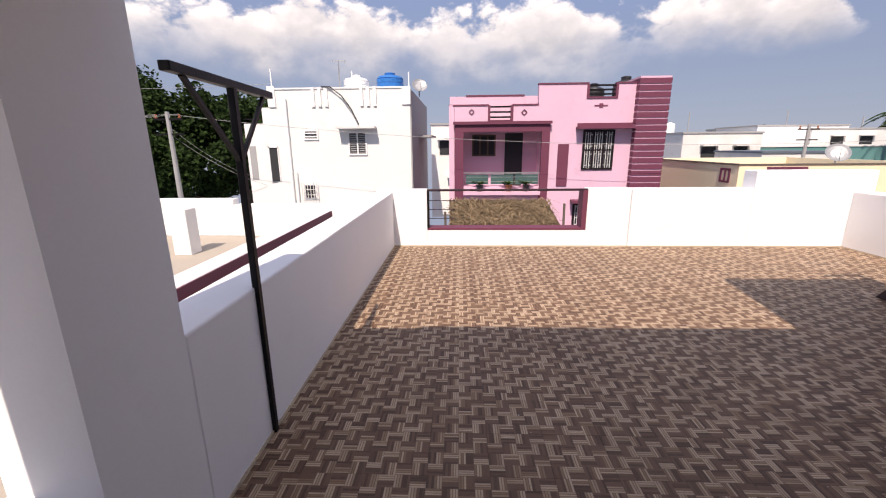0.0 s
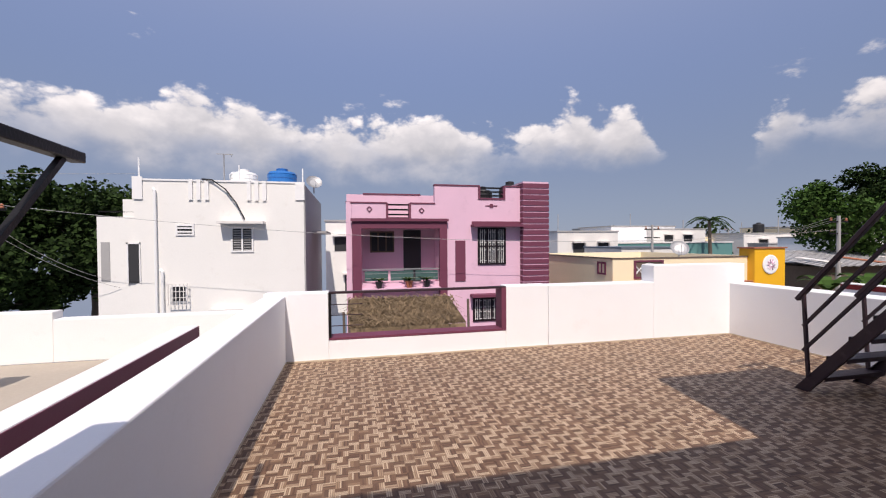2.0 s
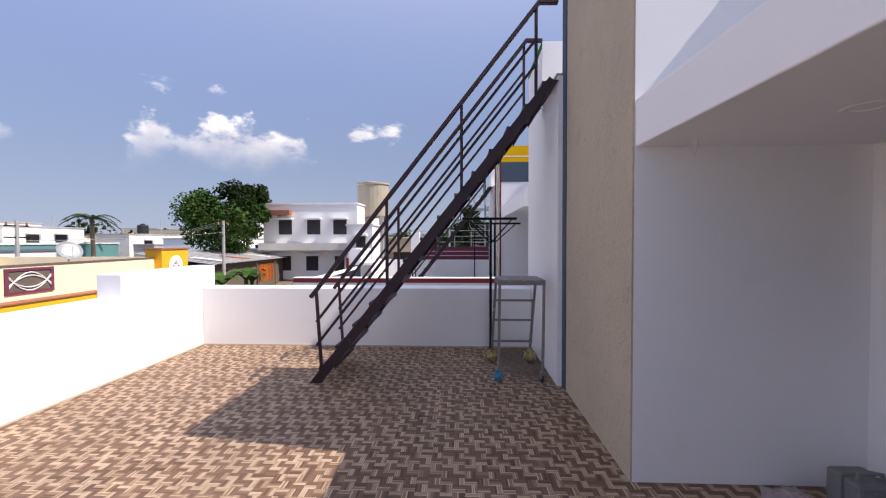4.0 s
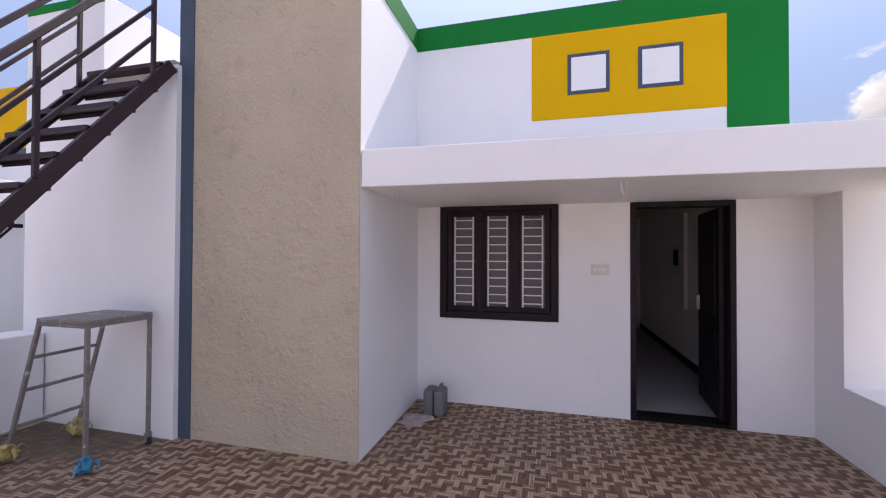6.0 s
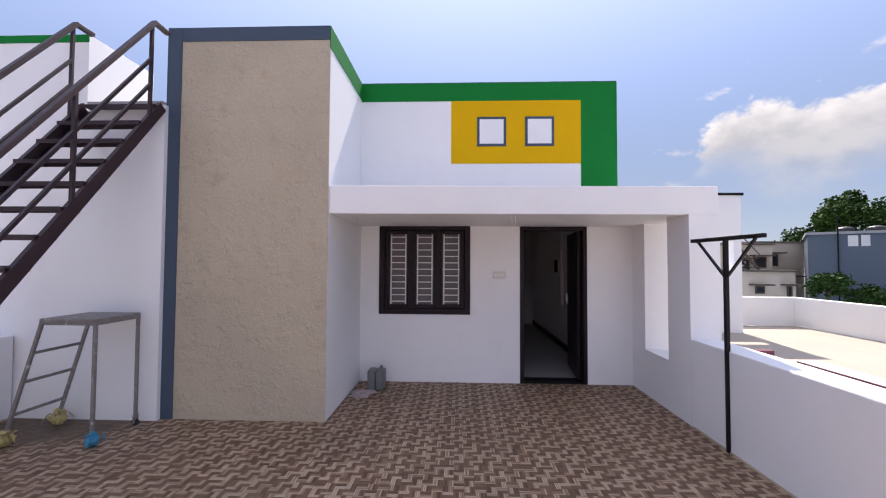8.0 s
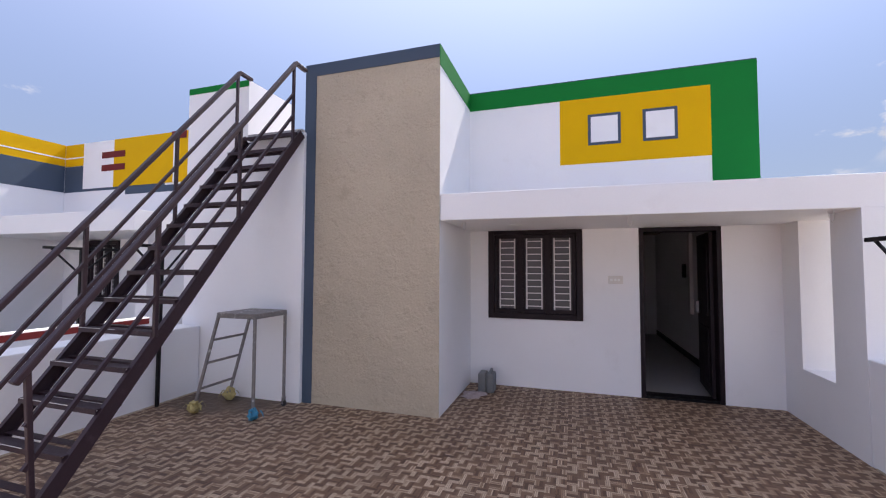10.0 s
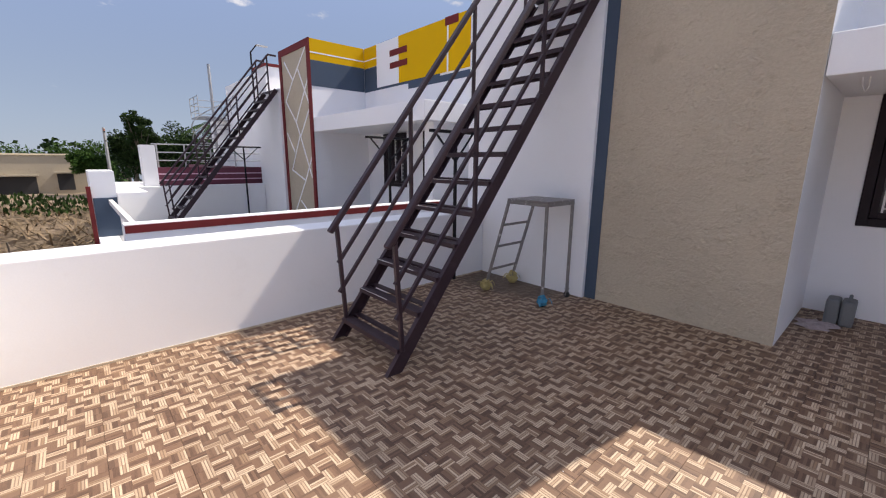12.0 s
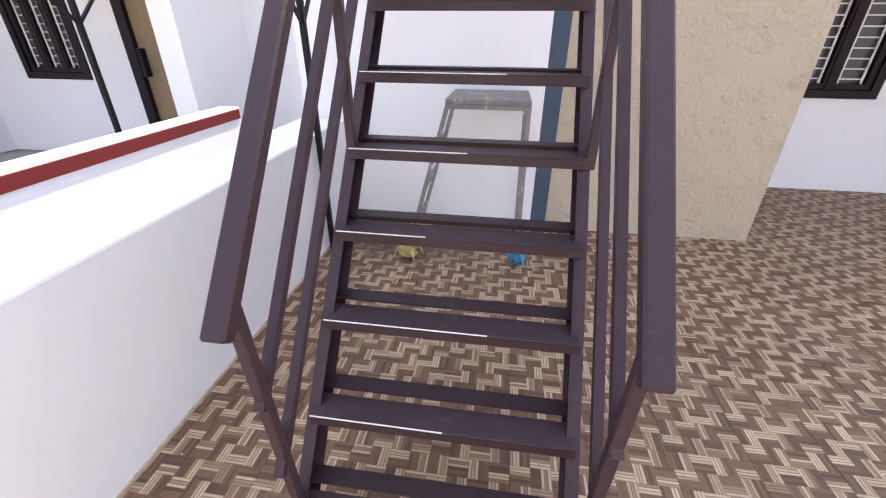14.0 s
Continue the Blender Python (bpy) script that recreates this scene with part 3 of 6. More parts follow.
inner = thing("meter_box", (-0.09, -2.4, 1.5), "small dark switch box on the room wall", "switch")
boxes("case", "black", inner, (-0.1, -0.075, -2.5, -2.32, 1.42, 1.66), bevel=0.004)

# recessed lights and wire hooks under the slab
for x in (0.75, 2.45):
    d = thing("downlight", (x, 1.05, 2.088), "round white recessed ceiling light, unlit", "light", "porch ceiling lights")
    bm = bmesh.new()
    lathe(bm, (x, 1.05, 2.083), [(0.085, 0.006), (0.09, 0.003), (0.085, 0.0), (0.06, 0.0), (0.055, 0.004)], 24)
    part("ring", bm, "whiteplastic", d)
for x in (-0.33, 1.28, 2.98):
    h = thing("wire_hook", (x, 1.47, 2.088), "bent bare wire loop hanging from the porch slab", "hook", "wire hooks")
    bm = bmesh.new()
    tube(bm, [(x - 0.018, 1.47, 2.09), (x - 0.022, 1.475, 2.02), (x - 0.005, 1.48, 1.985), (x + 0.015, 1.475, 2.03), (x + 0.02, 1.47, 2.09)], 0.0035, 6)
    part("loop", bm, "grille", h)


# ---- stairs ----
SX0, SX1 = 4.85, 5.68
RISE, RUN = 0.2286, 0.1805


def tread_y(n):
    return 4.30 - RUN * n


def tread_z(n):
    return 0.175 + RISE * n


stairs = thing("metal_staircase", (5.26, 4.3, 0), "open steep dark plum metal staircase with handrails", "staircase")
TOP = 13
for x, f in ((SX0, 1), (SX1, -1)):
    bm = bmesh.new()
    d = Vector((0, -RUN, RISE)).normalized()
    up = Vector((0, d.z, -d.y))
    h, w, t = 0.050, 0.038, 0.006
    outline = ((-h, 0), (-h, w), (-h + t, w), (-h + t, t), (h - t, t), (h - t, w), (h, w), (h, 0))
    rings = []
    for length, level in ((0.0, True), (4.02, False)):
        ring = []
        for s, across in outline:
            q = Vector((x + across * f, 4.335, 0.0)) + up * s
            q += d * (-q.z / d.z if level else length)
            ring.append(bm.verts.new(q))
        rings.append(ring)
    for i in range(8):
        bm.faces.new((rings[0][i], rings[0][(i + 1) % 8], rings[1][(i + 1) % 8], rings[1][i]))
    bm.faces.new(rings[0])
    bm.faces.new(rings[1][::-1])
    part("stringer", bm, "steel", stairs)
for n in range(TOP + 1):
    y, z = tread_y(n), tread_z(n)
    bm = bmesh.new()
    box(bm, SX0 + 0.015, SX1 - 0.015, y - 0.095, y, z - 0.006, z, 0.002)
    box(bm, SX0 + 0.015, SX1 - 0.015, y - 0.006, y, z - 0.036, z - 0.006)
    box(bm, SX0 + 0.02, SX1 - 0.02, y - 0.165, y - 0.112, z + 0.004, z + 0.010)
    box(bm, SX0 + 0.02, SX1 - 0.02, y - 0.171, y - 0.165, z - 0.03, z + 0.010)
    step = part("tread", bm, "steel", stairs)
    if 0 < n < 6:  # thin pale strip along part of the lower nosings
        boxes("pale_edge", "grille", step, (5.36 - 0.11 * (n % 3), SX1 - 0.02, y - 0.002, y + 0.001, z - 0.0022, z + 0.001), label="thin pale nosing edge")


def slope_z(y):
    return 0.175 + (4.30 - y) * RISE / RUN


RAIL = 0.835
for x in (SX0 + 0.01, SX1 - 0.01):
    side = -0.008 if x < 5.2 else -0.018
    y0, y1 = 4.375, 1.99
    bm = bmesh.new()
    bar(bm, (x + side, y0, slope_z(y0) + RAIL), (x + side, y1, slope_z(y1) + RAIL), 0.054, 0.040, bevel=0.006)
    bar(bm, (x + side, y1 + 0.012, slope_z(y1) + RAIL), (x + side, 1.80, slope_z(y1) + RAIL - 0.005), 0.054, 0.040, bevel=0.006)
    part("handrail", bm, "steel", stairs)
    for off in (0.27, 0.52):
        bars("mid_rail", "steel", stairs, ((x + side, 4.315, slope_z(4.315) + off - 0.02), (x + side, 2.02, slope_z(2.02) + off - 0.02), 0.026))
    for y0_, y1_ in ((4.265, 4.315), (3.56, 3.56), (2.78, 2.78), (2.02, 2.02)):
        bars("baluster", "steel", stairs, ((x + side, y0_, slope_z(y0_) - 0.06), (x + side, y1_, slope_z(y1_) + RAIL - 0.015), 0.03), bevel=0.003)


# ---- clothes posts, stand, can ----
def clothes_post(x, y, lean=0.0, label="black steel T-shaped clothes post fixed inside the parapet", ends=(0.47, 0.44)):
    p = thing("clothes_post", (x, y, 0), label, "post", "clothes posts")
    a, b = ends
    bars("post", "black", p, ((x, y, 0), (x, y, 1.80), 0.034), bevel=0.003)
    bars("crossbar", "black", p, ((x + lean, y - a, 1.815), (x - lean, y + b, 1.815), 0.042, 0.034), bevel=0.003)
    bars("brace", "black", p, ((x, y - 0.01, 1.48), (x + lean * 0.8, y - a * 0.8, 1.80), 0.018))
    bars("brace", "black", p, ((x, y + 0.01, 1.48), (x - lean * 0.8, y + b * 0.8, 1.80), 0.018))
    return p


post = clothes_post(XL + 0.004, 2.215, 0.02, ends=(0.46, 0.42))
clothes_post(XR - 0.04, 2.37, 0.0, ends=(0.36, 0.40))

stand = thing("work_stand", (5.3, 2.15, 0), "tall paint-splashed steel work stand with a ladder side", "stand")
boxes("top", "stand", stand, (4.985, 5.495, 1.885, 2.385, 1.06, 1.09), bevel=0.006)
boxes("top_rim", "stand", stand, (4.985, 5.495, 2.36, 2.386, 1.035, 1.06), (4.985, 5.495, 1.885, 1.91, 1.035, 1.06), (4.985, 5.01, 1.91, 2.36, 1.035, 1.06), (5.47, 5.495, 1.91, 2.36, 1.035, 1.06))
feet = []
for y in (1.90, 2.37):
    bars("leg", "stand", stand, ((5.0, y, 1.06), (4.985, y + 0.015, 0.06), 0.028), bevel=0.003)
    bars("leg", "stand", stand, ((5.48, y, 1.06), (5.75, y + 0.03, 0.06), 0.028), bevel=0.003)
    feet += [(4.985, y + 0.015), (5.75, y + 0.03)]
for f in (0.27, 0.52, 0.80):
    x = 5.48 + 0.27 * f
    bars("rung", "stand", stand, ((x, 1.905, 1.06 - f), (x, 2.385, 1.06 - f), 0.024), bevel=0.003)
for n, ((x, y), m_) in enumerate(zip(feet, ("stand", "ragyellow", "ragblue", "ragyellow"))):
    caster = bars("caster_fork", "stand", stand, ((x, y - 0.018, 0.10), (x, y - 0.018, 0.03), 0.006, 0.03), ((x, y + 0.018, 0.10), (x, y + 0.018, 0.03), 0.006, 0.03), ((x - 0.02, y, 0.10), (x + 0.02, y, 0.10), 0.042, 0.012), label="rusty caster fork")
    bm = bmesh.new()
    lathe(bm, (0, 0, -0.012), [(0.01, 0), (0.03, 0), (0.036, 0.006), (0.036, 0.018), (0.03, 0.024), (0.01, 0.024)], 16)
    bm.transform(Matrix.Translation((x, y, 0.037)) @ Euler((radians(90), 0, 0)).to_matrix().to_4x4())
    part("wheel", bm, "blackplastic", caster, "small black caster wheel")
    if m_ == "stand":
        continue
    tall = 0.054 if m_ == "ragyellow" else 0.046
    bm = bmesh.new()
    bmesh.ops.create_icosphere(bm, subdivisions=4, radius=tall, matrix=Matrix.Translation((x, y, 0.07)))
    for v in bm.verts:
        c = Vector((x, y, 0.07))
        q = v.co - c
        pleat = 0.12 * math.sin(math.atan2(q.y, q.x) * 7 + 9 * noise.noise(v.co * 14))
        waist = 1 - 0.35 * max(0.0, 1 - abs(q.z / tall - 0.45) * 3)
        g = (1 + pleat + 0.7 * noise.noise(v.co * 22 + Vector((n, 0, 0))) + 0.35 * noise.noise(v.co * 58)) * waist
        v.co = c + Vector((q.x * g * 1.15, q.y * g, q.z * (1 + 0.4 * noise.noise(v.co * 20)) * 1.35))
        v.co.z = max(v.co.z, 0.001)
    for k_ in range(5 if m_ == "ragyellow" else 2):  # loose torn ends
        a_ = k_ * 1.35 + n
        d = Vector((math.cos(a_), math.sin(a_), 0))
        p = Vector((x, y, 0.09)) + d * 0.045
        s_ = Vector((-d.y, d.x, 0)) * 0.014
        pts = [p, p + d * 0.035 + Vector((0, 0, 0.02)), p + d * 0.06 - Vector((0, 0, 0.012)), p + d * 0.07 - Vector((0, 0, 0.05))]
        for q0, q1, w0, w1 in zip(pts, pts[1:], (1, 0.9, 0.7), (0.9, 0.7, 0.25)):
            bm.faces.new([bm.verts.new(v) for v in (q0 - s_ * w0, q0 + s_ * w0, q1 + s_ * w1, q1 - s_ * w1)])
    part("wrapping", bm, m_, stand, {"ragyellow": "crumpled yellow rag tied round the foot", "ragblue": "blue plastic bag tied round the foot"}[m_])

can = thing("jerry_can", (2.88, 0.62, 0), "battered grey plastic jerry can on the porch floor", "can")
bm = bmesh.new()
for x in (2.785, 2.89):
    box(bm, x, x + 0.1, 0.53, 0.73, 0.0, 0.245, 0.022)
part("body", bm, "can", can)
bm = bmesh.new()
tube(bm, [(2.835, 0.56, 0.235), (2.835, 0.57, 0.275), (2.835, 0.63, 0.285), (2.835, 0.69, 0.275), (2.835, 0.70, 0.235)], 0.012, 8)
part("handle", bm, "can", can)
rag = thing("rag", (3.03, 0.86, 0), "crumpled dirty cloth on the floor beside the can", "cloth")
bm = bmesh.new()
bmesh.ops.create_grid(bm, x_segments=18, y_segments=14, size=0.5)
for v in bm.verts:
    q = Vector((v.co.x * 0.26 + 3.03, v.co.y * 0.26 + 0.86, 0))
    edge = max(abs(v.co.x), abs(v.co.y)) * 2
    q += Vector((0.09 * noise.noise(v.co * 2.3 + Vector((7, 0, 0))), 0.08 * noise.noise(v.co * 2.7), 0))
    q.x += 0.03 * noise.noise(v.co * 7)
    q.z = 0.006 + max(0, (1 - edge ** 3)) * (0.018 + 0.035 * abs(noise.noise(v.co * 9)))
    v.co = q
part("cloth", bm, "clayrag", rag)


# ---- the twin house beside the terrace ----
NX0, NX1 = XR + 0.32, XR + NEXT
setting("floor_next", "grey", (NX0, NX1 + 0.3, YD, 5.66, -0.16, -0.01), label="grey striped floor of the neighbouring terrace", category="floor")
bm = bmesh.new()
for n in range(48):
    y = 0.9 + n * 0.1
    box(bm, NX0 + 0.74, NX1, y, y + 0.035, -0.012, 0.0)
tagged(finish("floor_stripes_next", bm, "can"), "dark stripes of the neighbouring terrace floor", "floor", "", "structure")
wall_next_parapet = setting("parapet_next", "white", (7.23, 7.39, 1.8, 5.56, -0.16, 0.905), bevel=0.006, label="white neighbour parapet with a red oxide band", category="parapet")
boxes("red_band", "red", wall_next_parapet, (7.222, 7.232, 1.82, 5.555, 0.822, 0.892), label="red oxide painted band")
setting("wall_next_lower", "white", (NX0, NX1 + 0.3, -8, 5.66, GROUND, -0.165), label="lower storey of the neighbouring house", category="wall")
setting("parapet_next_far", "white", (NX1, NX1 + 0.2, 1.8, 5.35, 0, 0.83), (12.2, NX1 + 0.2, 5.4, 5.64, 0, 0.85), bevel=0.01, label="white far parapet of the neighbouring terrace", category="parapet")
nfin = setting("wall_next_fin", "white", (11.0, 12.2, 5.35, 5.66, -0.16, 1.29), (10.9, 12.3, 4.95, 5.35, 0.88, 0.95), (7.4, 10.98, 5.42, 5.66, -0.16, 0.27), label="white pier and low front wall of the neighbouring terrace", category="wall")
boxes("slate_jamb", "slate", nfin, (10.96, 11.0, 5.36, 5.655, 0.27, 0.88), label="slate painted jamb")
boxes("red_edge", "red", nfin, (10.94, 11.0, 5.663, 5.72, -2.4, 1.06), label="red oxide painted upright edge")
boxes("top_rail", "aged", nfin, (7.40, 10.96, 5.42, 5.47, 0.78, 0.85))
boxes("rail_post", "slate", nfin, (7.40, 7.46, 5.42, 5.5, 0.27, 0.78))
nrp = setting("wall_next_roof_parapet", "white", (14.13, NX1 + 0.2, 0.9, 1.78, 3.20, 3.85), label="white roof parapet end of the neighbouring house", category="wall")
boxes("red_top", "red", nrp, (14.1, NX1 + 0.22, 0.88, 1.80, 3.85, 3.92))
lampost = thing("street_lamp", (17.5, 1.0, GROUND), "thin grey street lamp beyond the roofs", "lamp")
bm = bmesh.new()
tube(bm, [(17.5, 1.0, GROUND), (17.5, 1.0, 4.9), (17.5, 0.8, 5.15)], 0.035, 8, 0.02)
part("mast", bm, "black", lampost)
boxes("head", "grey", lampost, (17.45, 17.55, 0.45, 0.82, 5.12, 5.17), bevel=0.02)
setting("wall_next_front", "white",
    (NX0, 8.80, YD - 0.2, YD, 0, 2.1), (9.48, 10.05, YD - 0.2, YD, 0, 2.1), (10.05, 10.94, YD - 0.2, YD, 0, 0.9), (10.94, 11.62, YD - 0.2, YD, 0, 2.1),
    (7.97, 8.2, YD, YB - 0.4, 0, 2.1), label="white porch wall of the neighbouring house", category="wall")
setting("ceiling_next_porch", "white", (7.74, 11.615, YD - 0.2, YB - 0.02, 2.1, 2.40), bevel=0.006, label="white porch slab of the neighbouring house", category="ceiling")
wn = setting("wall_next_upper", "white", (8.0, 11.615, 0.12, 0.36, 2.4, 4.02), label="roof parapet painted slate, yellow and white", category="wall")
for name, m_, d in (
    ("slate_block", "slate", (8.9, 11.61, P, P + 0.005, 3.06, 3.58)),
    ("slate_block_low", "slate", (8.0, 9.9, P, P + 0.0055, 2.95, 3.07)),
    ("yellow_band", "yellow", (11.07, 11.61, P, P + 0.006, 3.585, 4.024)),
    ("yellow_block", "yellow", (8.1, 10.22, P, P + 0.012, 3.11, 4.03)),
    ("white_block", "white", (10.22, 11.07, P, P + 0.010, 3.11, 4.026)),
    ("white_upright", "white", (8.66, 8.70, P, P + 0.016, 3.11, 4.0)),
    ("white_line", "white", (11.07, 11.61, P, P + 0.009, 3.74, 3.765)),
):
    boxes(name, m_, wn, d)
for z in (3.43, 3.68):
    boxes("red_dash", "red", wn, (9.92, 10.54, P, P + 0.02, z, z + 0.12), label="red painted dash")
boxes("red_top", "red", wn, (8.4, 8.75, P, P + 0.02, 3.9, 4.04))
wt = setting("wall_next_tower", "white", (11.62, 13.30, -1.2, YB - 0.02, 0, 4.03), label="stair tower with a red framed tan panel", category="wall")
boxes("tan_panel", "tan", wt, (11.75, 13.17, YB - 0.02, YB - 0.012, 0, 3.9), label="tan panel")
boxes("red_frame", "red", wt, (11.61, 11.75, YB - 0.02, YB + 0.01, 0, 4.04), (13.17, 13.31, YB - 0.02, YB + 0.01, 0, 4.04), (11.75, 13.17, YB - 0.02, YB + 0.01, 3.9, 4.04), label="red oxide painted frame")
boxes("side_bands", "yellow", wt, (11.612, 11.621, 0.37, YB - 0.02, 3.6, 4.03), label="yellow band on the tower side")
boxes("side_slate", "slate", wt, (11.612, 11.621, 0.37, YB - 0.02, 3.07, 3.6), label="slate band on the tower side")
boxes("side_line", "white", wt, (11.609, 11.621, 0.37, YB - 0.02, 3.74, 3.765))
crack = bmesh.new()
for run in (
    ((0.1, 0.03), (0.42, 0.15), (0.97, 0.0)), ((0.42, 0.15), (0.07, 0.26), (0.45, 0.39), (1.0, 0.17)), ((0.65, 0.1), (1.0, 0.3)),
    ((0.45, 0.39), (0.6, 0.48), (1.0, 0.33)), ((0.58, 0.47), (0.15, 0.68), (0.7, 0.74), (1.0, 0.6)), ((0.6, 0.48), (0.97, 0.72)),
    ((0.03, 0.45), (0.32, 0.57)), ((0.7, 0.74), (0.1, 0.98)), ((0.45, 0.87), (0.95, 0.98)),
):
    for (ua, va), (ub, vb) in zip(run, run[1:]):
        bar(crack, (13.15 - 1.38 * ua, YB - 0.008, 3.88 * (1 - va)), (13.15 - 1.38 * ub, YB - 0.008, 3.88 * (1 - vb)), 0.012, 0.035, up=(1, 0, 0))
part("white_lines", crack, "white", wt, "white painted zigzag lines")
setting("wall_next_east", "white", (13.30, NX1 + 0.2, -1.2, 1.79, 0, 3.20), label="white wall of the neighbouring house beside its stairs", category="wall")
setting("roof_next", "screed", (NX0, NX1 + 0.2, -8.0, 0.115, 2.40, 2.6), label="flat roof of the neighbouring house", category="roof")
setting("wall_next_back", "white", (NX0, NX1 + 0.2, -8.2, -8.0, 0, 2.6), (NX1, NX1 + 0.2, -8.0, -1.2, 0, 2.6), label="back walls of the neighbouring house", category="wall")
window("window_2", 10.052, 10.938, 0.902, 2.08, YD, "dark wooden window with a pale grille on the neighbouring porch")
door_2 = thing("door_2", (9.0, YD, 0), "closed brown wooden door of the neighbouring porch", "door", kind="structure")
# one jamb is widened in dark wood to paint the shadowed gap beside it
boxes("door_frame", "wood", door_2, (8.80, 8.85, YD - 0.16, YD + 0.01, 0, 2.09), (9.36, 9.48, YD - 0.16, YD + 0.012, 0, 2.09), (8.85, 9.36, YD - 0.16, YD + 0.01, 2.03, 2.09))
nl = boxes("door_leaf", "doorwood", door_2, (8.85, 9.36, YD - 0.09, YD - 0.05, 0, 2.03), label="brown wooden door leaf")
each("door_panel", "doorwood", nl, (8.93, 9.24, YD - 0.055, YD - 0.04, 0.2, 0.9), (8.93, 9.24, YD - 0.055, YD - 0.04, 1.05, 1.9), bevel=0.004)
boxes("handle", "black", nl, (9.28, 9.33, YD - 0.05, YD + 0.03, 0.95, 1.25), bevel=0.004)
next_stairs = copy_thing(stairs, Matrix.Translation((5.26 + NEXT, 4.3, 0)))
tagged(next_stairs, "black metal staircase of the neighbouring terrace")
copy_thing(post, Matrix.Translation((XL + 0.025 + NEXT, 2.17, 0)))
copy_thing(post, Matrix.Translation((XR - 0.06 + NEXT, 2.3, 0)))

# the house after that: maroon banded terrace wall, railing, spiral stair
E0 = NX1 + 0.35
far_wall = setting("parapet_third", "maroon", (E0, E0 + 8, 1.9, 2.1, 0.85, 1.28), (E0, E0 + 0.15, -6, 4.3, 0.6, 1.28), label="maroon banded parapet of the third terrace", category="parapet")
for z in (0.95, 1.10):
    boxes("pink_line", "pink", far_wall, (E0 - 0.01, E0 + 0.1, -6, 4.3, z, z + 0.03), label="pink painted line")
setting("wall_third_house", "white", (E0 + 0.2, E0 + 7.5, -8, 1.2, GROUND, 3.1), (E0 + 0.2, E0 + 3.0, -6, 0.6, 3.1, 4.4), label="white house beyond the second terrace", category="wall")
setting("wall_third_lower", "aged", (E0, E0 + 8, -8, 5.2, GROUND, 0.6), label="lower storey of the third house", category="wall")
setting("wall_third_block", "white", (18.6, 22.2, -5.0, 0.6, 3.1, 4.45), label="white stair head block of the third house", category="wall")
rail3 = thing("terrace_railing", (E0 + 0.07, 3.4, 1.28), "thin silver pipe railing on the maroon parapet", "railing")
for n, y in enumerate((4.2, 3.6, 3.0, 2.4)):
    bm = bmesh.new()
    tube(bm, [(E0 + 0.07, y, 1.28), (E0 + 0.07, y, 1.85)], 0.02, 6)
    part("post", bm, "zinc", rail3)
for z in (1.45, 1.65, 1.85):
    bm = bmesh.new()
    tube(bm, [(E0 + 0.07, 4.3, z), (E0 + 0.07, 1.3, z)], 0.014, 6)
    part("rail", bm, "zinc", rail3)
pier = setting("wall_third_pier", "white", (E0 - 0.1, E0 + 0.3, 4.25, 4.55, 0, 1.82), label="white gate pier at the terrace corner", category="wall")
spiral = thing("spiral_staircase", (E0 + 3.6, 1.9, 1.3), "silver spiral staircase with a round railing", "staircase")
bm = bmesh.new()
SCX, SCY = E0 + 5.2, 1.6
tube(bm, [(SCX, SCY, 0.6), (SCX, SCY, 4.9)], 0.05, 8)
part("centre_post", bm, "zinc", spiral)
for n in range(11):
    a0 = n * 0.40
    z = 1.2 + n * 0.17
    bm = bmesh.new()
    vs = [bm.verts.new((SCX + r * math.cos(a), SCY + r * math.sin(a), z + dz)) for dz in (0, 0.03) for r, a in ((0.06, a0), (0.75, a0), (0.75, a0 + 0.42), (0.06, a0 + 0.42))]
    for idx in ((3, 2, 1, 0), (4, 5, 6, 7), (0, 1, 5, 4), (1, 2, 6, 5), (2, 3, 7, 6), (3, 0, 4, 7)):
        bm.faces.new([vs[i] for i in idx])
    part("step", bm, "zinc", spiral)
for off in (0.45, 0.85):
    bm = bmesh.new()
    tube(bm, [(SCX + 0.75 * math.cos(n * 0.2), SCY + 0.75 * math.sin(n * 0.2), 1.2 + n * 0.085 + off) for n in range(22)], 0.018, 6)
    part("spiral_rail", bm, "zinc", spiral)
boxes("landing", "zinc", spiral, (SCX - 0.1, SCX + 1.2, SCY - 0.6, SCY + 0.5, 3.0, 3.05))
cage = bmesh.new()
for z in (3.25, 3.5, 3.75):
    tube(cage, [(SCX - 0.1, SCY - 0.6, z), (SCX + 1.2, SCY - 0.6, z), (SCX + 1.2, SCY + 0.5, z), (SCX - 0.1, SCY + 0.5, z)], 0.014, 5)
for x, y in ((-0.1, -0.6), (0.55, -0.6), (1.2, -0.6), (1.2, 0.5), (0.5, 0.5), (-0.1, 0.5)):
    tube(cage, [(SCX + x, SCY + y, 3.05), (SCX + x, SCY + y, 3.77)], 0.014, 5)
part("landing_rail", cage, "zinc", spiral)

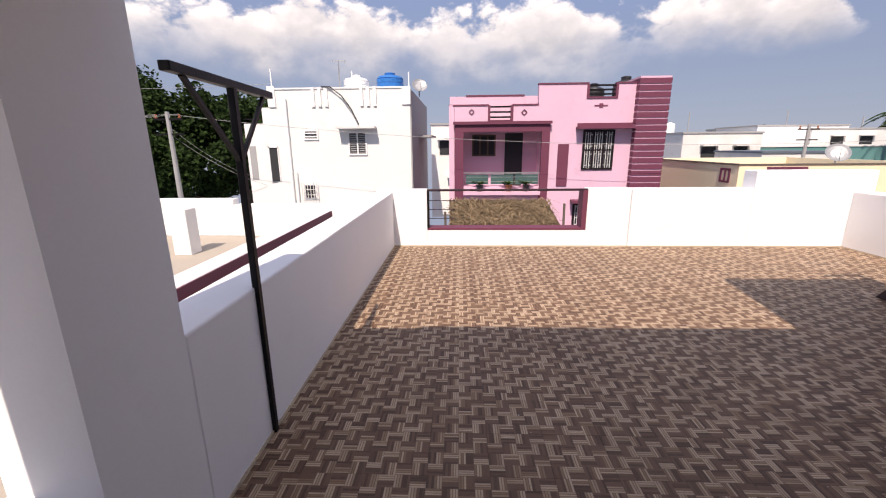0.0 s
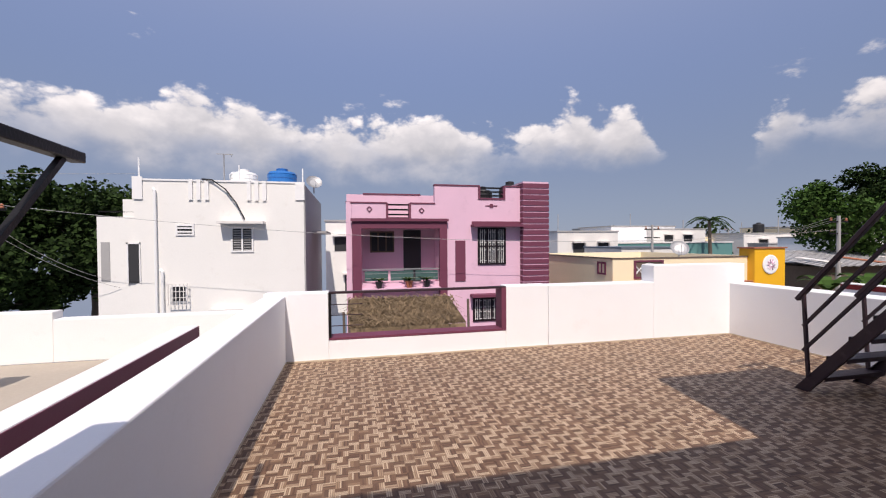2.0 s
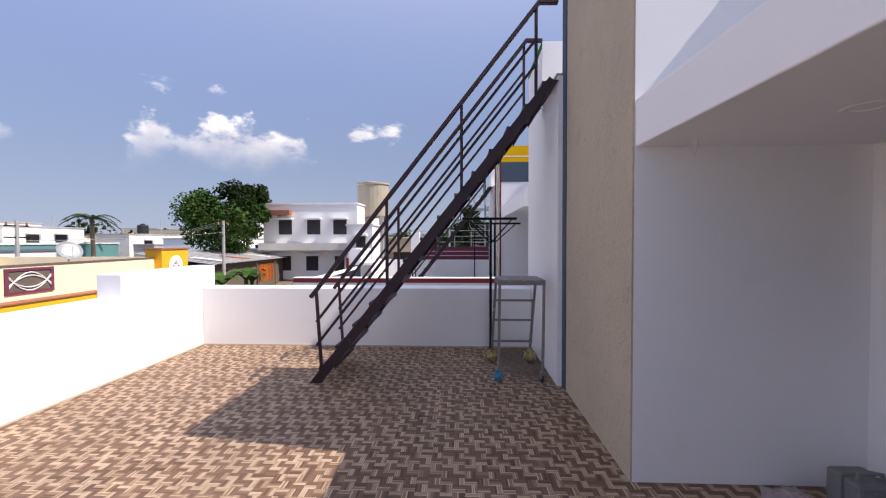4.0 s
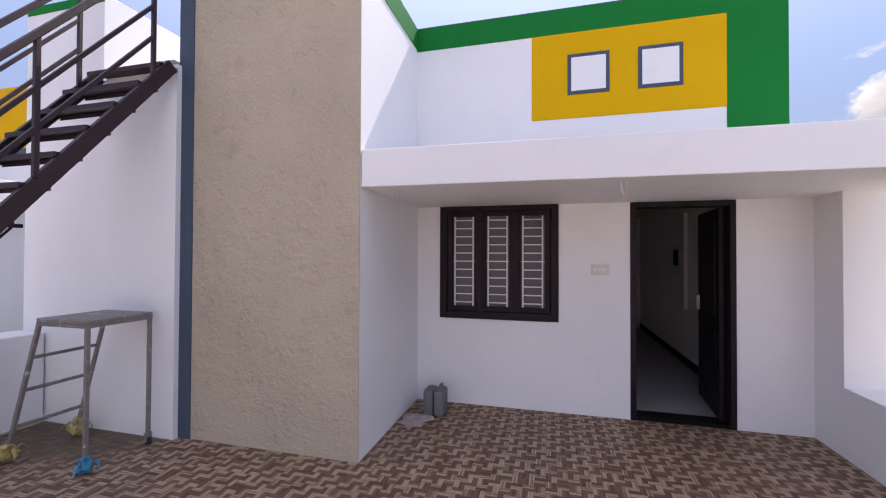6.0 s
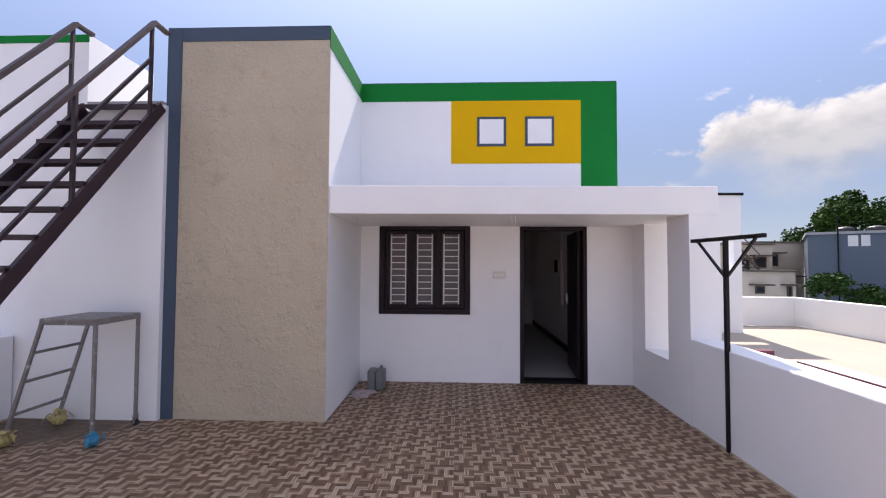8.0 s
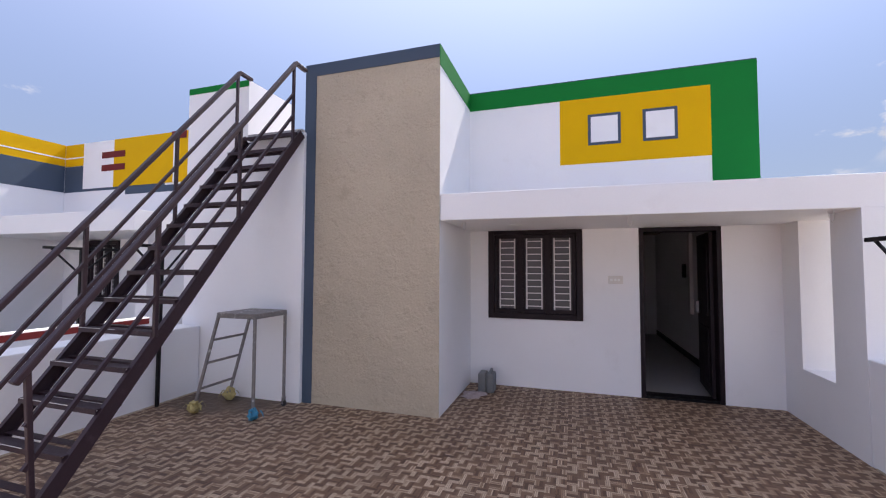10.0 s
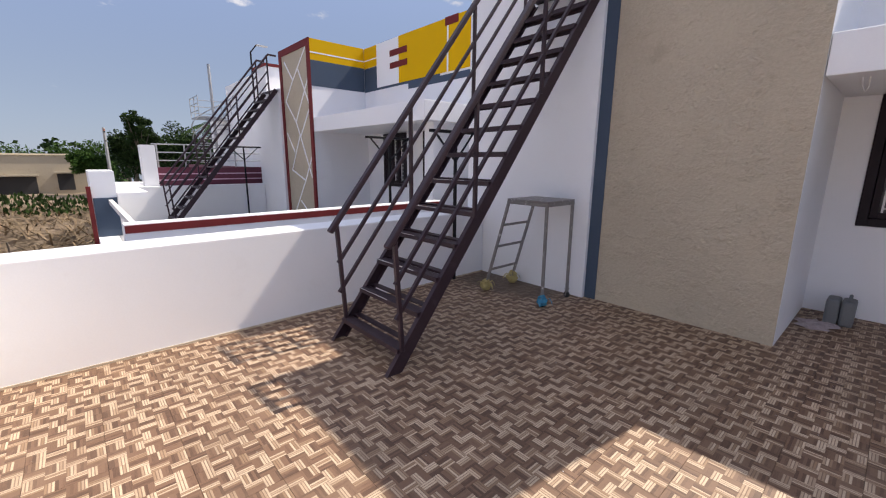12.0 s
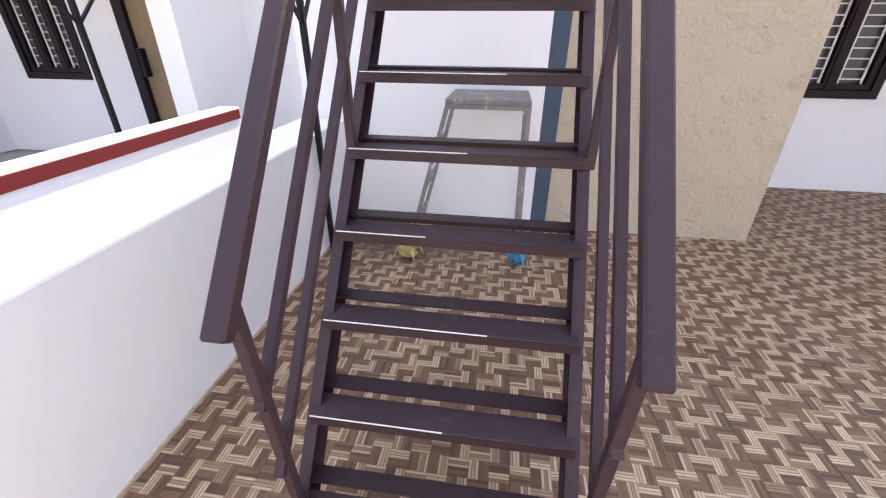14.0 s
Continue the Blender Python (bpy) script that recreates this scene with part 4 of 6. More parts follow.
# ---- the neighbour on the other side ----
setting("floor_west", "screed", (-6.9, -0.80, -5.2, 7.3, -0.16, 0.0), label="sun-bleached cement roof of the western neighbour", category="floor")
west = setting("parapet_west", "coping", (-1.12, -0.95, 2.3, 5.1, 0, 0.80), (-1.12, -0.95, 0.55, 0.9, 0, 0.70), bevel=0.006, label="low white parapet with a maroon band", category="parapet")
boxes("maroon_band", "maroon", west, (-0.951, -0.942, 2.3, 5.1, 0.66, 0.794), label="maroon painted band")
boxes("maroon_band", "maroon", west, (-1.12, -0.945, 1.75, 1.82, 0.25, 0.78))
setting("parapet_west_front", "coping", (-6.9, -3.4, 7.3, 7.5, 0, 0.66), (-3.4, -0.9, 7.3, 7.5, 0, 0.56), (-3.62, -3.36, 5.95, 6.2, 0, 0.68), (-7.1, -6.9, -5.2, 7.5, 0, 0.74), (-7.1, -0.9, -5.4, -5.2, 0, 0.74),
    bevel=0.01, label="white parapets around the western roof", category="parapet")
setting("wall_west_lower", "white", (-7.0, -0.9, -8.0, 7.4, GROUND, -0.165), label="lower storey of the western neighbour", category="wall")
blade = setting("wall_west_blade", "white", (-4.78, -4.6, -4.3, -4.0, 0, 3.22), (-4.6, -2.2, -4.3, -4.0, 0, 1.42), (-4.6, -2.2, -4.3, -4.0, 2.14, 3.22), (-2.2, -1.0, -4.3, -4.0, 0, 3.22), label="white screen wall of the western house with an opening", category="wall")
boxes("dark_top", "black", blade, (-4.83, -0.98, -4.32, -3.97, 3.22, 3.28))
bundle = thing("cloth_bundle", (-2.35, 4.6, 0), "small heap of red and green cloth on the roof", "cloth")
for (x, y, m_) in ((-2.3, 5.3, "clay"), (-2.05, 5.25, "maroon"), (-2.45, 4.85, "leaf")):
    bm = bmesh.new()
    bmesh.ops.create_icosphere(bm, subdivisions=3, radius=0.13, matrix=Matrix.Translation((x, y, 0.02)))
    for v in bm.verts:
        v.co.z = max(0.003, 0.02 + (v.co.z - 0.02) * 0.5 + 0.06 * noise.noise(v.co * 13))
        v.co.x += 0.07 * noise.noise(v.co * 9)
    part("cloth", bm, m_, bundle)


# ---- houses across the street ----
def far_window(parent, x0, x1, z0, z1, y, frame_="mauve", cols=3, rows=2, grille=True):
    """A window set in a wall facing the terrace: frame, dark pane, bars."""
    w = boxes("window", frame_, parent, (x0, x0 + 0.07, y - 0.05, y + 0.02, z0, z1), (x1 - 0.07, x1, y - 0.05, y + 0.02, z0, z1), (x0 + 0.07, x1 - 0.07, y - 0.05, y + 0.02, z0, z0 + 0.07), (x0 + 0.07, x1 - 0.07, y - 0.05, y + 0.02, z1 - 0.07, z1))
    boxes("pane", "dark", w, (x0 + 0.06, x1 - 0.06, y - 0.012, y - 0.004, z0 + 0.06, z1 - 0.06))
    g = bmesh.new()
    for i in range(1, cols):
        x = x0 + (x1 - x0) * i / cols
        box(g, x - 0.035, x + 0.035, y - 0.045, y - 0.013, z0 + 0.07, z1 - 0.07)
    for i in range(1, rows):
        z = z0 + (z1 - z0) * i / rows
        box(g, x0 + 0.07, x1 - 0.07, y - 0.043, y - 0.013, z - 0.03, z + 0.03)
    if g.verts:
        part("mullion", g, frame_, w)
    else:
        g.free()
    if grille:
        g = bmesh.new()
        n = cols * 2
        for i in range(n):
            x = x0 + 0.07 + (x1 - x0 - 0.14) * (i + 0.5) / n
            for dx in (-0.05, 0.05):
                box(g, x + dx - 0.009, x + dx + 0.009, y - 0.033, y - 0.014, z0 + 0.08, z1 - 0.08)
            for f in (0.12, 0.4, 0.6, 0.88):
                z = z0 + (z1 - z0) * f
                box(g, x - 0.05, x + 0.05, y - 0.031, y - 0.014, z - 0.011, z + 0.011)
        part("grille", g, "grille", w, "pale window grille")
    return w


def pot_plant(x, y, z, n, pot_mat, seed):
    rng = random.Random(seed)
    p = thing("pot_plant", (x, y, z), "small potted plant on the balcony ledge", "plant", "balcony plants")
    bm = bmesh.new()
    lathe(bm, (x, y, z), [(0.10, 0), (0.15, 0.24), (0.17, 0.25), (0.17, 0.29), (0.13, 0.29), (0.12, 0.25)], 12)
    part("pot", bm, pot_mat, p)
    bm = bmesh.new()
    for i in range(n):
        a, l = rng.uniform(0, 6.28), rng.uniform(0.25, 0.48)
        d = Vector((math.cos(a), math.sin(a), 0))
        s = Vector((-d.y, d.x, 0)) * 0.035
        pts = [Vector((x, y, z + 0.28)) + d * l * f + Vector((0, 0, l * (1.2 * f - 0.9 * f * f))) for f in (0, 0.35, 0.7, 1.0)]
        for q0, q1, w0, w1 in zip(pts, pts[1:], (0.5, 1, 0.8), (1, 0.8, 0.05)):
            bm.faces.new([bm.verts.new(v) for v in (q0 - s * w0, q0 + s * w0, q1 + s * w1, q1 - s * w1)])
    part("leaves", bm, "leaf", p)


PY = 18.5
pink = thing("pink_house", (4.5, PY + 4, GROUND), "two-storey pink house with maroon trim and a balcony", "house")
boxes("wall", "pink", pink,
    (4.4, 7.86, PY, PY + 0.25, GROUND, 3.45), (4.4, 5.89, PY, PY + 0.25, 3.45, 3.97), (7.09, 7.86, PY, PY + 0.25, 3.45, 3.97), (3.88, 4.4, PY, PY + 0.25, 2.42, 3.97),
    (0.12, 4.4, PY + 1.5, PY + 1.75, GROUND, 3.7), (0.12, 0.35, PY, PY + 9, GROUND, 3.2), (8.8, 9.03, PY, PY + 9, GROUND, 3.9), (0.12, 9.03, PY + 8.8, PY + 9, GROUND, 3.9),
    (4.16, 4.4, PY + 0.25, PY + 1.5, -0.5, 2.42), (0.35, 4.4, PY + 0.02, PY + 0.25, GROUND, -0.2), (0.36, 1.81, PY, PY + 0.2, 2.5, 3.16), (2.8, 3.88, PY, PY + 0.2, 2.5, 3.16), (0.36, 3.88, PY, PY + 0.2, 2.42, 2.53))
boxes("roof", "screed", pink, (0.3, 8.9, PY + 0.2, PY + 8.9, 2.42, 2.6))
boxes("balcony_floor", "pink", pink, (0.35, 4.4, PY + 0.1, PY + 1.5, -0.5, -0.38))
boxes("balcony_frame", "mauve", pink, (0.36, 0.74, PY - 0.15, PY + 0.25, -0.8, 2.46), (4.06, 4.4, PY - 0.15, PY + 0.02, -0.8, 2.46), (0.74, 4.06, PY - 0.15, PY + 0.25, 2.1, 2.46), label="maroon painted balcony frame")
boxes("balcony_band", "mauve", pink, (0.30, 4.45, PY - 0.25, PY - 0.12, 2.40, 2.52))
each("parapet_trim", "mauve", pink, (0.30, 1.81, PY - 0.03, PY + 0.25, 3.16, 3.22), (2.8, 3.9, PY - 0.03, PY + 0.25, 3.16, 3.22), (3.86, 5.92, PY - 0.03, PY + 0.28, 3.97, 4.03), (7.06, 7.9, PY - 0.03, PY + 0.28, 3.97, 4.03), (0.85, 3.5, PY + 1.47, PY + 1.8, 3.7, 3.76), (0.1, 0.37, PY + 0.26, PY + 9, 3.2, 3.25))
for x0, x1, z0, z1 in ((5.89, 7.09, 3.45, 3.97), (1.81, 2.8, 2.55, 3.18)):
    boxes("notch_frame", "mauve", pink, (x0 - 0.04, x0 + 0.06, PY - 0.04, PY + 0.22, z0 - 0.05, z1), (x1 - 0.06, x1 + 0.04, PY - 0.04, PY + 0.22, z0 - 0.05, z1), (x0 + 0.06, x1 - 0.06, PY - 0.04, PY + 0.22, z0 - 0.05, z0 + 0.02))
    for n in range(3):
        z = z0 + (z1 - z0) * (n + 0.7) / 3
        boxes("notch_bar", "black", pink, (x0, x1, PY + 0.06, PY + 0.12, z - 0.03, z + 0.04))
for x, z, r in ((1.08, 2.92, 0.11), (3.3, 2.88, 0.11)):
    bars("diamond", "mauve", pink, ((x - r, PY - 0.01, z), (x, PY - 0.01, z + r), 0.05, 0.03), ((x, PY - 0.01, z + r), (x + r, PY - 0.01, z), 0.05, 0.03), ((x + r, PY - 0.01, z), (x, PY - 0.01, z - r), 0.05, 0.03), ((x, PY - 0.01, z - r), (x - r, PY - 0.01, z), 0.05, 0.03))
boxes("ornament", "mauve", pink, (6.2, 6.75, PY - 0.02, PY, 3.09, 3.14), (6.4, 6.55, PY - 0.025, PY, 3.03, 3.2))
boxes("panel", "mauve", pink, (4.79, 5.25, PY - 0.03, PY, -0.23, 1.57), label="maroon upright panel")
boxes("sunshade", "mauve", pink, (5.5, 7.86, PY - 0.5, PY, 2.17, 2.27), (5.55, 7.86, PY - 0.03, PY, 2.27, 2.42))
boxes("sunshade", "mauve", pink, (5.45, 7.0, PY - 0.5, PY, -0.92, -0.80))
far_window(pink, 5.82, 7.14, 0.48, 2.14, PY, "wood", 3, 2)
far_window(pink, 5.58, 6.9, -2.05, -0.98, PY, "wood", 3, 1)
far_window(pink, 1.15, 2.25, 1.05, 2.02, PY + 1.5, "bark", 3, 1, False)
boxes("door", "dark", pink, (2.68, 3.5, PY + 1.46, PY + 1.5, -0.4, 2.08))
brail = boxes("balcony_rail", "zinc", pink, (0.74, 4.06, PY - 0.02, PY + 0.02, 0.34, 0.39), (0.74, 4.06, PY - 0.01, PY + 0.01, 0.18, 0.2), (0.74, 4.06, PY - 0.01, PY + 0.01, -0.02, 0.0))
for n in range(3):
    x = 0.86 + n * 1.08
    boxes("rail_panel", "railpanel", brail, (x, x + 0.98, PY - 0.006, PY + 0.006, -0.12, 0.30), label="patterned green rail panel")
boxes("ledge", "pink", pink, (0.74, 4.06, PY - 0.35, PY + 0.05, -0.56, -0.42))
stripe_tower = boxes("stripe_tower", "pink", pink, (7.86, 9.1, PY - 0.3, PY + 1.2, GROUND, 4.2))
for n in range(30):
    z = 4.12 - n * 0.262
    boxes("stripe", "mauve", stripe_tower, (7.845, 9.115, PY - 0.33, PY + 1.21, z - 0.205, z))
for x, y, z, m_, s in ((1.45, PY - 0.15, -0.42, "blackplastic", 1), (2.72, PY - 0.15, -0.42, "clay", 2), (3.48, PY - 0.15, -0.42, "blackplastic", 3)):
    pot_plant(x, y, z, 22, m_, s)


def water_tank(x, y, z, r, h, m_, label):
    t = thing("water_tank", (x, y, z), label, "water tank", "roof tanks")
    bm = bmesh.new()
    prof = [(r * 0.97, 0)]
    for n in range(5):
        zz = h * 0.8 * n / 5
        prof += [(r, zz + 0.02 * h), (r, zz + 0.13 * h), (r * 0.96, zz + 0.145 * h)]
    prof += [(r, h * 0.8), (r * 0.85, h * 0.88), (r * 0.4, h * 0.93)]
    lathe(bm, (x, y, z), prof, 20)
    part("body", bm, m_, t)
    bm = bmesh.new()
    lathe(bm, (x, y, z + h * 0.92), [(r * 0.38, 0), (r * 0.4, h * 0.08), (r * 0.2, h * 0.1)], 16)
    part("lid", bm, m_, t)


water_tank(8.15, PY + 2.0, 2.6, 0.55, 1.9, "blackplastic", "black plastic roof water tank")
water_tank(6.9, PY + 2.6, 2.6, 0.5, 1.7, "blackplastic", "black plastic roof water tank")

WY = 19.5
white = thing("white_house", (-5.5, WY + 4, GROUND), "aged whitewashed two-storey house with shuttered windows", "house")
boxes("wall", "whitewash", white,
    (-8.06, -1.66, WY, WY + 9, GROUND, 4.05), (-9.38, -8.06, WY + 0.05, WY + 9, GROUND, 2.6), (-8.5, -8.06, WY + 0.1, WY + 2, 2.6, 3.3))
# grey sheet paints the shade on the side turned from the sun
boxes("shaded_side_wall", "grey", white, (-1.66, -1.6, WY + 0.02, WY + 9, GROUND, 4.0), (-1.66, -0.9, WY + 3, WY + 7, 2.0, 2.1))
boxes("parapet_cap", "coping", white, (-8.1, -1.62, WY - 0.04, WY + 0.2, 4.05, 4.12), (-8.1, -7.75, WY - 0.06, WY, 3.3, 4.2), (-2.0, -1.62, WY - 0.06, WY, 3.35, 4.05))
for x0 in (-6.1, -3.9):
    for n in range(3):
        boxes("fin", "coping", white, (x0 + n * 0.3, x0 + n * 0.3 + 0.15, WY - 0.07, WY, 3.3, 4.13))
far_window(white, -6.6, -5.92, 1.85, 2.3, WY, "coping", 1, 3, False)
sw = far_window(white, -4.55, -3.68, 1.15, 2.2, WY, "coping", 2, 1, False)
for x in (-4.45, -4.05):
    for n in range(9):
        z = 1.24 + n * 0.1
        bars("slat", "grey", sw, ((x, WY - 0.02, z), (x + 0.28, WY - 0.02, z), 0.03, 0.05, (0, -1, 1)))
boxes("sunshade", "aged", white, (-4.95, -3.2, WY - 0.55, WY, 2.32, 2.42))
# dark box on the wall face paints the unlit inside of the opening
boxes("tall_opening", "dark", white, (-8.28, -7.9, WY - 0.02, WY + 0.01, -0.03, 1.52))
boxes("tall_frame", "coping", white, (-8.34, -8.28, WY - 0.05, WY + 0.01, -0.03, 1.58), (-7.9, -7.86, WY - 0.05, WY + 0.01, -0.03, 1.58), (-8.34, -7.86, WY - 0.05, WY + 0.01, 1.52, 1.58))
boxes("slot_opening", "grey", white, (-9.25, -8.95, WY + 0.03, WY + 0.06, 0.05, 1.6))
lw = far_window(white, -6.8, -6.2, -0.88, -0.15, WY, "coping", 1, 1, False)
cg = bmesh.new()
for n in range(6):
    x = -6.85 + n * 0.14
    box(cg, x - 0.012, x + 0.012, WY - 0.2, WY - 0.17, -0.95, -0.1)
for z in (-0.95, -0.65, -0.4, -0.1):
    box(cg, -6.87, -6.13, WY - 0.21, WY - 0.18, z - 0.012, z + 0.012)
part("cage", cg, "aged", lw, "projecting white window cage")
boxes("sunshade", "aged", white, (-5.3, -3.9, WY - 0.5, WY, -1.25, -1.15))
for x, z1 in ((-7.3, 3.65), (-7.08, 0.4)):
    bm = bmesh.new()
    tube(bm, [(x, WY - 0.08, GROUND), (x, WY - 0.08, z1), (x - 0.08, WY - 0.02, z1 + 0.08)], 0.055, 8)
    part("drainpipe", bm, "whiteplastic", white, "white plastic drainpipe")
hose = bmesh.new()
tube(hose, [(-5.6, WY - 0.05, 4.15), (-5.2, WY - 0.12, 4.12), (-4.7, WY - 0.15, 3.75), (-4.3, WY - 0.18, 3.2), (-3.95, WY - 0.25, 2.5)], 0.03, 6)
part("hose", hose, "blackplastic", white, "black hose hanging over the parapet")
boxes("terrace_rail", "black", white, (-9.35, -8.1, WY + 0.1, WY + 0.14, 2.78, 2.83))
water_tank(-4.5, WY + 2, 3.6, 0.6, 1.3, "whiteplastic", "white plastic roof water tank")
water_tank(-2.75, WY + 1.5, 3.6, 0.64, 1.3, "bluetank", "blue plastic roof water tank")
for x, y, z0, z1, m_ in ((-5.05, WY + 1.0, 4.0, 5.4, "zinc"), (-8.0, WY + 0.3, 4.1, 5.0, "whiteplastic"), (-4.4, WY + 0.8, 4.0, 4.9, "whiteplastic"), (-1.75, WY + 0.6, 4.0, 4.8, "whiteplastic")):
    a = thing("roof_pipe", (x, y, z0), "thin upright pipe on the roof", "pipe", "roof pipes")
    bm = bmesh.new()
    tube(bm, [(x, y, z0 - 0.4), (x, y, z1)], 0.03, 6)
    if m_ == "zinc":
        tube(bm, [(x - 0.3, y, z1), (x + 0.35, y, z1)], 0.02, 6)
        tube(bm, [(x + 0.3, y, z1), (x + 0.3, y, z1 - 0.12)], 0.015, 6)
    part("pipe", bm, m_, a)


def dish(x, y, z, r, turn, label):
    d = thing("satellite_dish", (x, y, z), label, "dish", "satellite dishes")
    bm = bmesh.new()
    m = Matrix.Translation((x, y, z + 0.45)) @ Euler((radians(55), 0, turn)).to_matrix().to_4x4()
    lathe(bm, (0, 0, 0), [(0.02, 0.02), (r * 0.5, r * 0.07), (r * 0.8, r * 0.18), (r, r * 0.3), (r * 1.01, r * 0.28), (r * 0.8, r * 0.15), (r * 0.5, r * 0.04), (0.02, 0.0)], 20)
    bm.transform(m)
    part("reflector", bm, "zinc", d)
    bm = bmesh.new()
    tube(bm, [(x, y, z), (x, y, z + 0.45)], 0.03, 6)
    tube(bm, [m @ Vector((0, -r, r * 0.3)), m @ Vector((0, 0, r * 0.9))], 0.015, 5)
    part("mount", bm, "zinc", d)


dish(-1.3, WY + 0.8, 3.75, 0.35, 0.3, "grey satellite dish on the white roof")

# thatched shelter in the street
shelter = thing("thatched_shelter", (2.0, 14.6, GROUND), "palm-thatched lean-to on rough wooden poles", "shelter")
bm = bmesh.new()
rng = random.Random(5)
for n in range(1900):
    f, x = rng.random(), rng.uniform(0.25, 3.5 + 0.5 * rng.random())
    y, z = 15.4 - 1.5 * f, -0.38 - 0.68 * f + rng.uniform(-0.02, 0.10)
    l, a = rng.uniform(0.18, 0.5), rng.uniform(-0.9, 0.9)
    d = Vector((math.sin(a), -math.cos(a) * 0.85, -math.cos(a) * 0.40 + rng.uniform(-0.1, 0.25))) * l
    s = Vector((math.cos(a), math.sin(a), 0)) * rng.uniform(0.01, 0.028)
    p = Vector((x, y, z))
    bm.faces.new([bm.verts.new(v) for v in (p - s, p + s, p + d + s * 0.3, p + d - s * 0.3)])
part("thatch", bm, "thatch", shelter, "dry frayed palm thatch")
bm = bmesh.new()
vs = [bm.verts.new(v) for v in ((0.25, 15.4, -0.42), (3.75, 15.4, -0.42), (4.0, 13.9, -1.12), (0.25, 13.9, -1.12))]
bm.faces.new(vs)
bmesh.ops.solidify(bm, geom=bm.faces[:], thickness=0.06)
part("roof_mat", bm, "thatch", shelter)
for x, y, z in ((0.4, 14.0, -1.1), (3.6, 14.0, -1.1), (0.4, 15.3, -0.45), (3.4, 15.3, -0.45), (4.05, 13.9, -0.35), (0.1, 13.8, -0.6)):
    bm = bmesh.new()
    tube(bm, [(x, y, GROUND), (x + 0.03, y, (z + GROUND) / 2), (x, y, z)], 0.05, 7, 0.04)
    part("pole", bm, "bark", shelter)
boxes("fascia", "thatch", shelter, (0.3, 3.95, 13.80, 13.86, -1.42, -1.12), label="woven mat along the eave")
# added dark panel gives the shade beneath the thatch
boxes("shade_backing", "bark", shelter, (0.2, 3.75, 15.42, 15.5, GROUND, -0.45), label="dark added panel standing for the shade under the thatch")
boxes("counter", "bark", shelter, (0.6, 3.3, 14.3, 14.7, GROUND, GROUND + 0.9), label="plain wooden counter")
setting("road", "road", (-60, 80, 9.5, 13.2, GROUND, GROUND + 0.02), label="narrow street between the houses", category="road")
setting("wall_yard_pink", "pink", (-0.3, 9.5, 16.6, 16.75, GROUND, GROUND + 1.3), label="pink compound wall along the street", category="wall")

# ---- the cream house and the far roofs ----
cream = thing("cream_house", (16, 17, GROUND), "single-storey cream house with amber trim and a parapet", "house")
CY = 16.2
each("wall", "cream", cream, (11.0, 19.5, CY, CY + 0.2, GROUND, 0.74), (11.0, 11.2, CY + 0.2, CY + 9, GROUND, 0.74), (11.2, 19.5, CY + 8.8, CY + 9, GROUND, 0.74), (19.3, 19.5, CY + 0.2, CY + 8.8, GROUND, 0.74))
each("parapet_cap", "bark", cream, (10.96, 19.5, CY - 0.03, CY + 0.3, 0.74, 0.785), (10.96, 11.3, CY + 0.3, CY + 9.05, 0.74, 0.785))
boxes("roof", "grey", cream, (11.2, 19.4, CY + 0.2, CY + 8.9, 0.2, 0.3))
boxes("cornice", "amber", cream, (10.55, 17.6, CY - 0.5, CY, -0.62, -0.33))
boxes("cornice_edge", "clay", cream, (10.5, 17.6, CY - 0.55, CY - 0.02, -0.33, -0.29))
boxes("post", "amber", cream, (17.9, 19.6, CY - 0.35, CY + 0.4, -1.4, 1.12), label="amber painted parapet pier")
boxes("post_cap", "clay", cream, (17.82, 19.68, CY - 0.4, CY + 0.45, 1.12, 1.18))
bm = bmesh.new()
lathe(bm, (0, 0, 0), [(0.42, 0), (0.44, 0.03), (0.40, 0.05)], 24)
bm.transform(Matrix.Translation((18.75, CY - 0.35, 0.40)) @ Euler((radians(90), 0, 0)).to_matrix().to_4x4())
medal = part("medallion", bm, "white", cream, "round white medallion with a pink flower")
fl = bmesh.new()
for n in range(10):
    a = n * math.pi / 5
    bar(fl, (18.75 + 0.08 * math.cos(a), CY - 0.405, 0.40 + 0.08 * math.sin(a)), (18.75 + 0.24 * math.cos(a), CY - 0.405, 0.40 + 0.24 * math.sin(a)), 0.01, 0.09, up=(0, 1, 0))
part("flower", fl, "pink", cream)
vent = boxes("vent_frame", "mauve", cream, (12.0, 12.1, CY - 0.05, CY, -0.1, 0.68), (13.35, 13.45, CY - 0.05, CY, -0.1, 0.68), (12.1, 13.35, CY - 0.05, CY, -0.1, -0.02), (12.1, 13.35, CY - 0.05, CY, 0.60, 0.68))
boxes("vent_back", "bark", vent, (12.1, 13.35, CY - 0.02, CY - 0.008, -0.02, 0.60))
bm = bmesh.new()
for s in (-1, 1):
    for off in (0, 0.1):
        tube(bm, [(12.1 + 1.25 * f, CY - 0.04, 0.265 + s * (0.28 - off) * (1 - (2 * f - 1) ** 2 * 1.6)) for f in [i / 10 for i in range(11)]], 0.02, 5)
part("scrollwork", bm, "grille", vent)
boxes("side_vent", "mauve", cream, (10.97, 11.0, CY + 0.45, CY + 0.55, 0.05, 0.6), (10.97, 11.0, CY + 0.72, CY + 0.8, 0.05, 0.6), (10.97, 11.0, CY + 0.98, CY + 1.08, 0.05, 0.6), (10.975, 11.0, CY + 0.55, CY + 0.98, 0.52, 0.6), (10.975, 11.0, CY + 0.55, CY + 0.98, 0.05, 0.12))
dish(17.0, CY + 3, 0.6, 0.45, -0.4, "grey satellite dish on the cream roof")


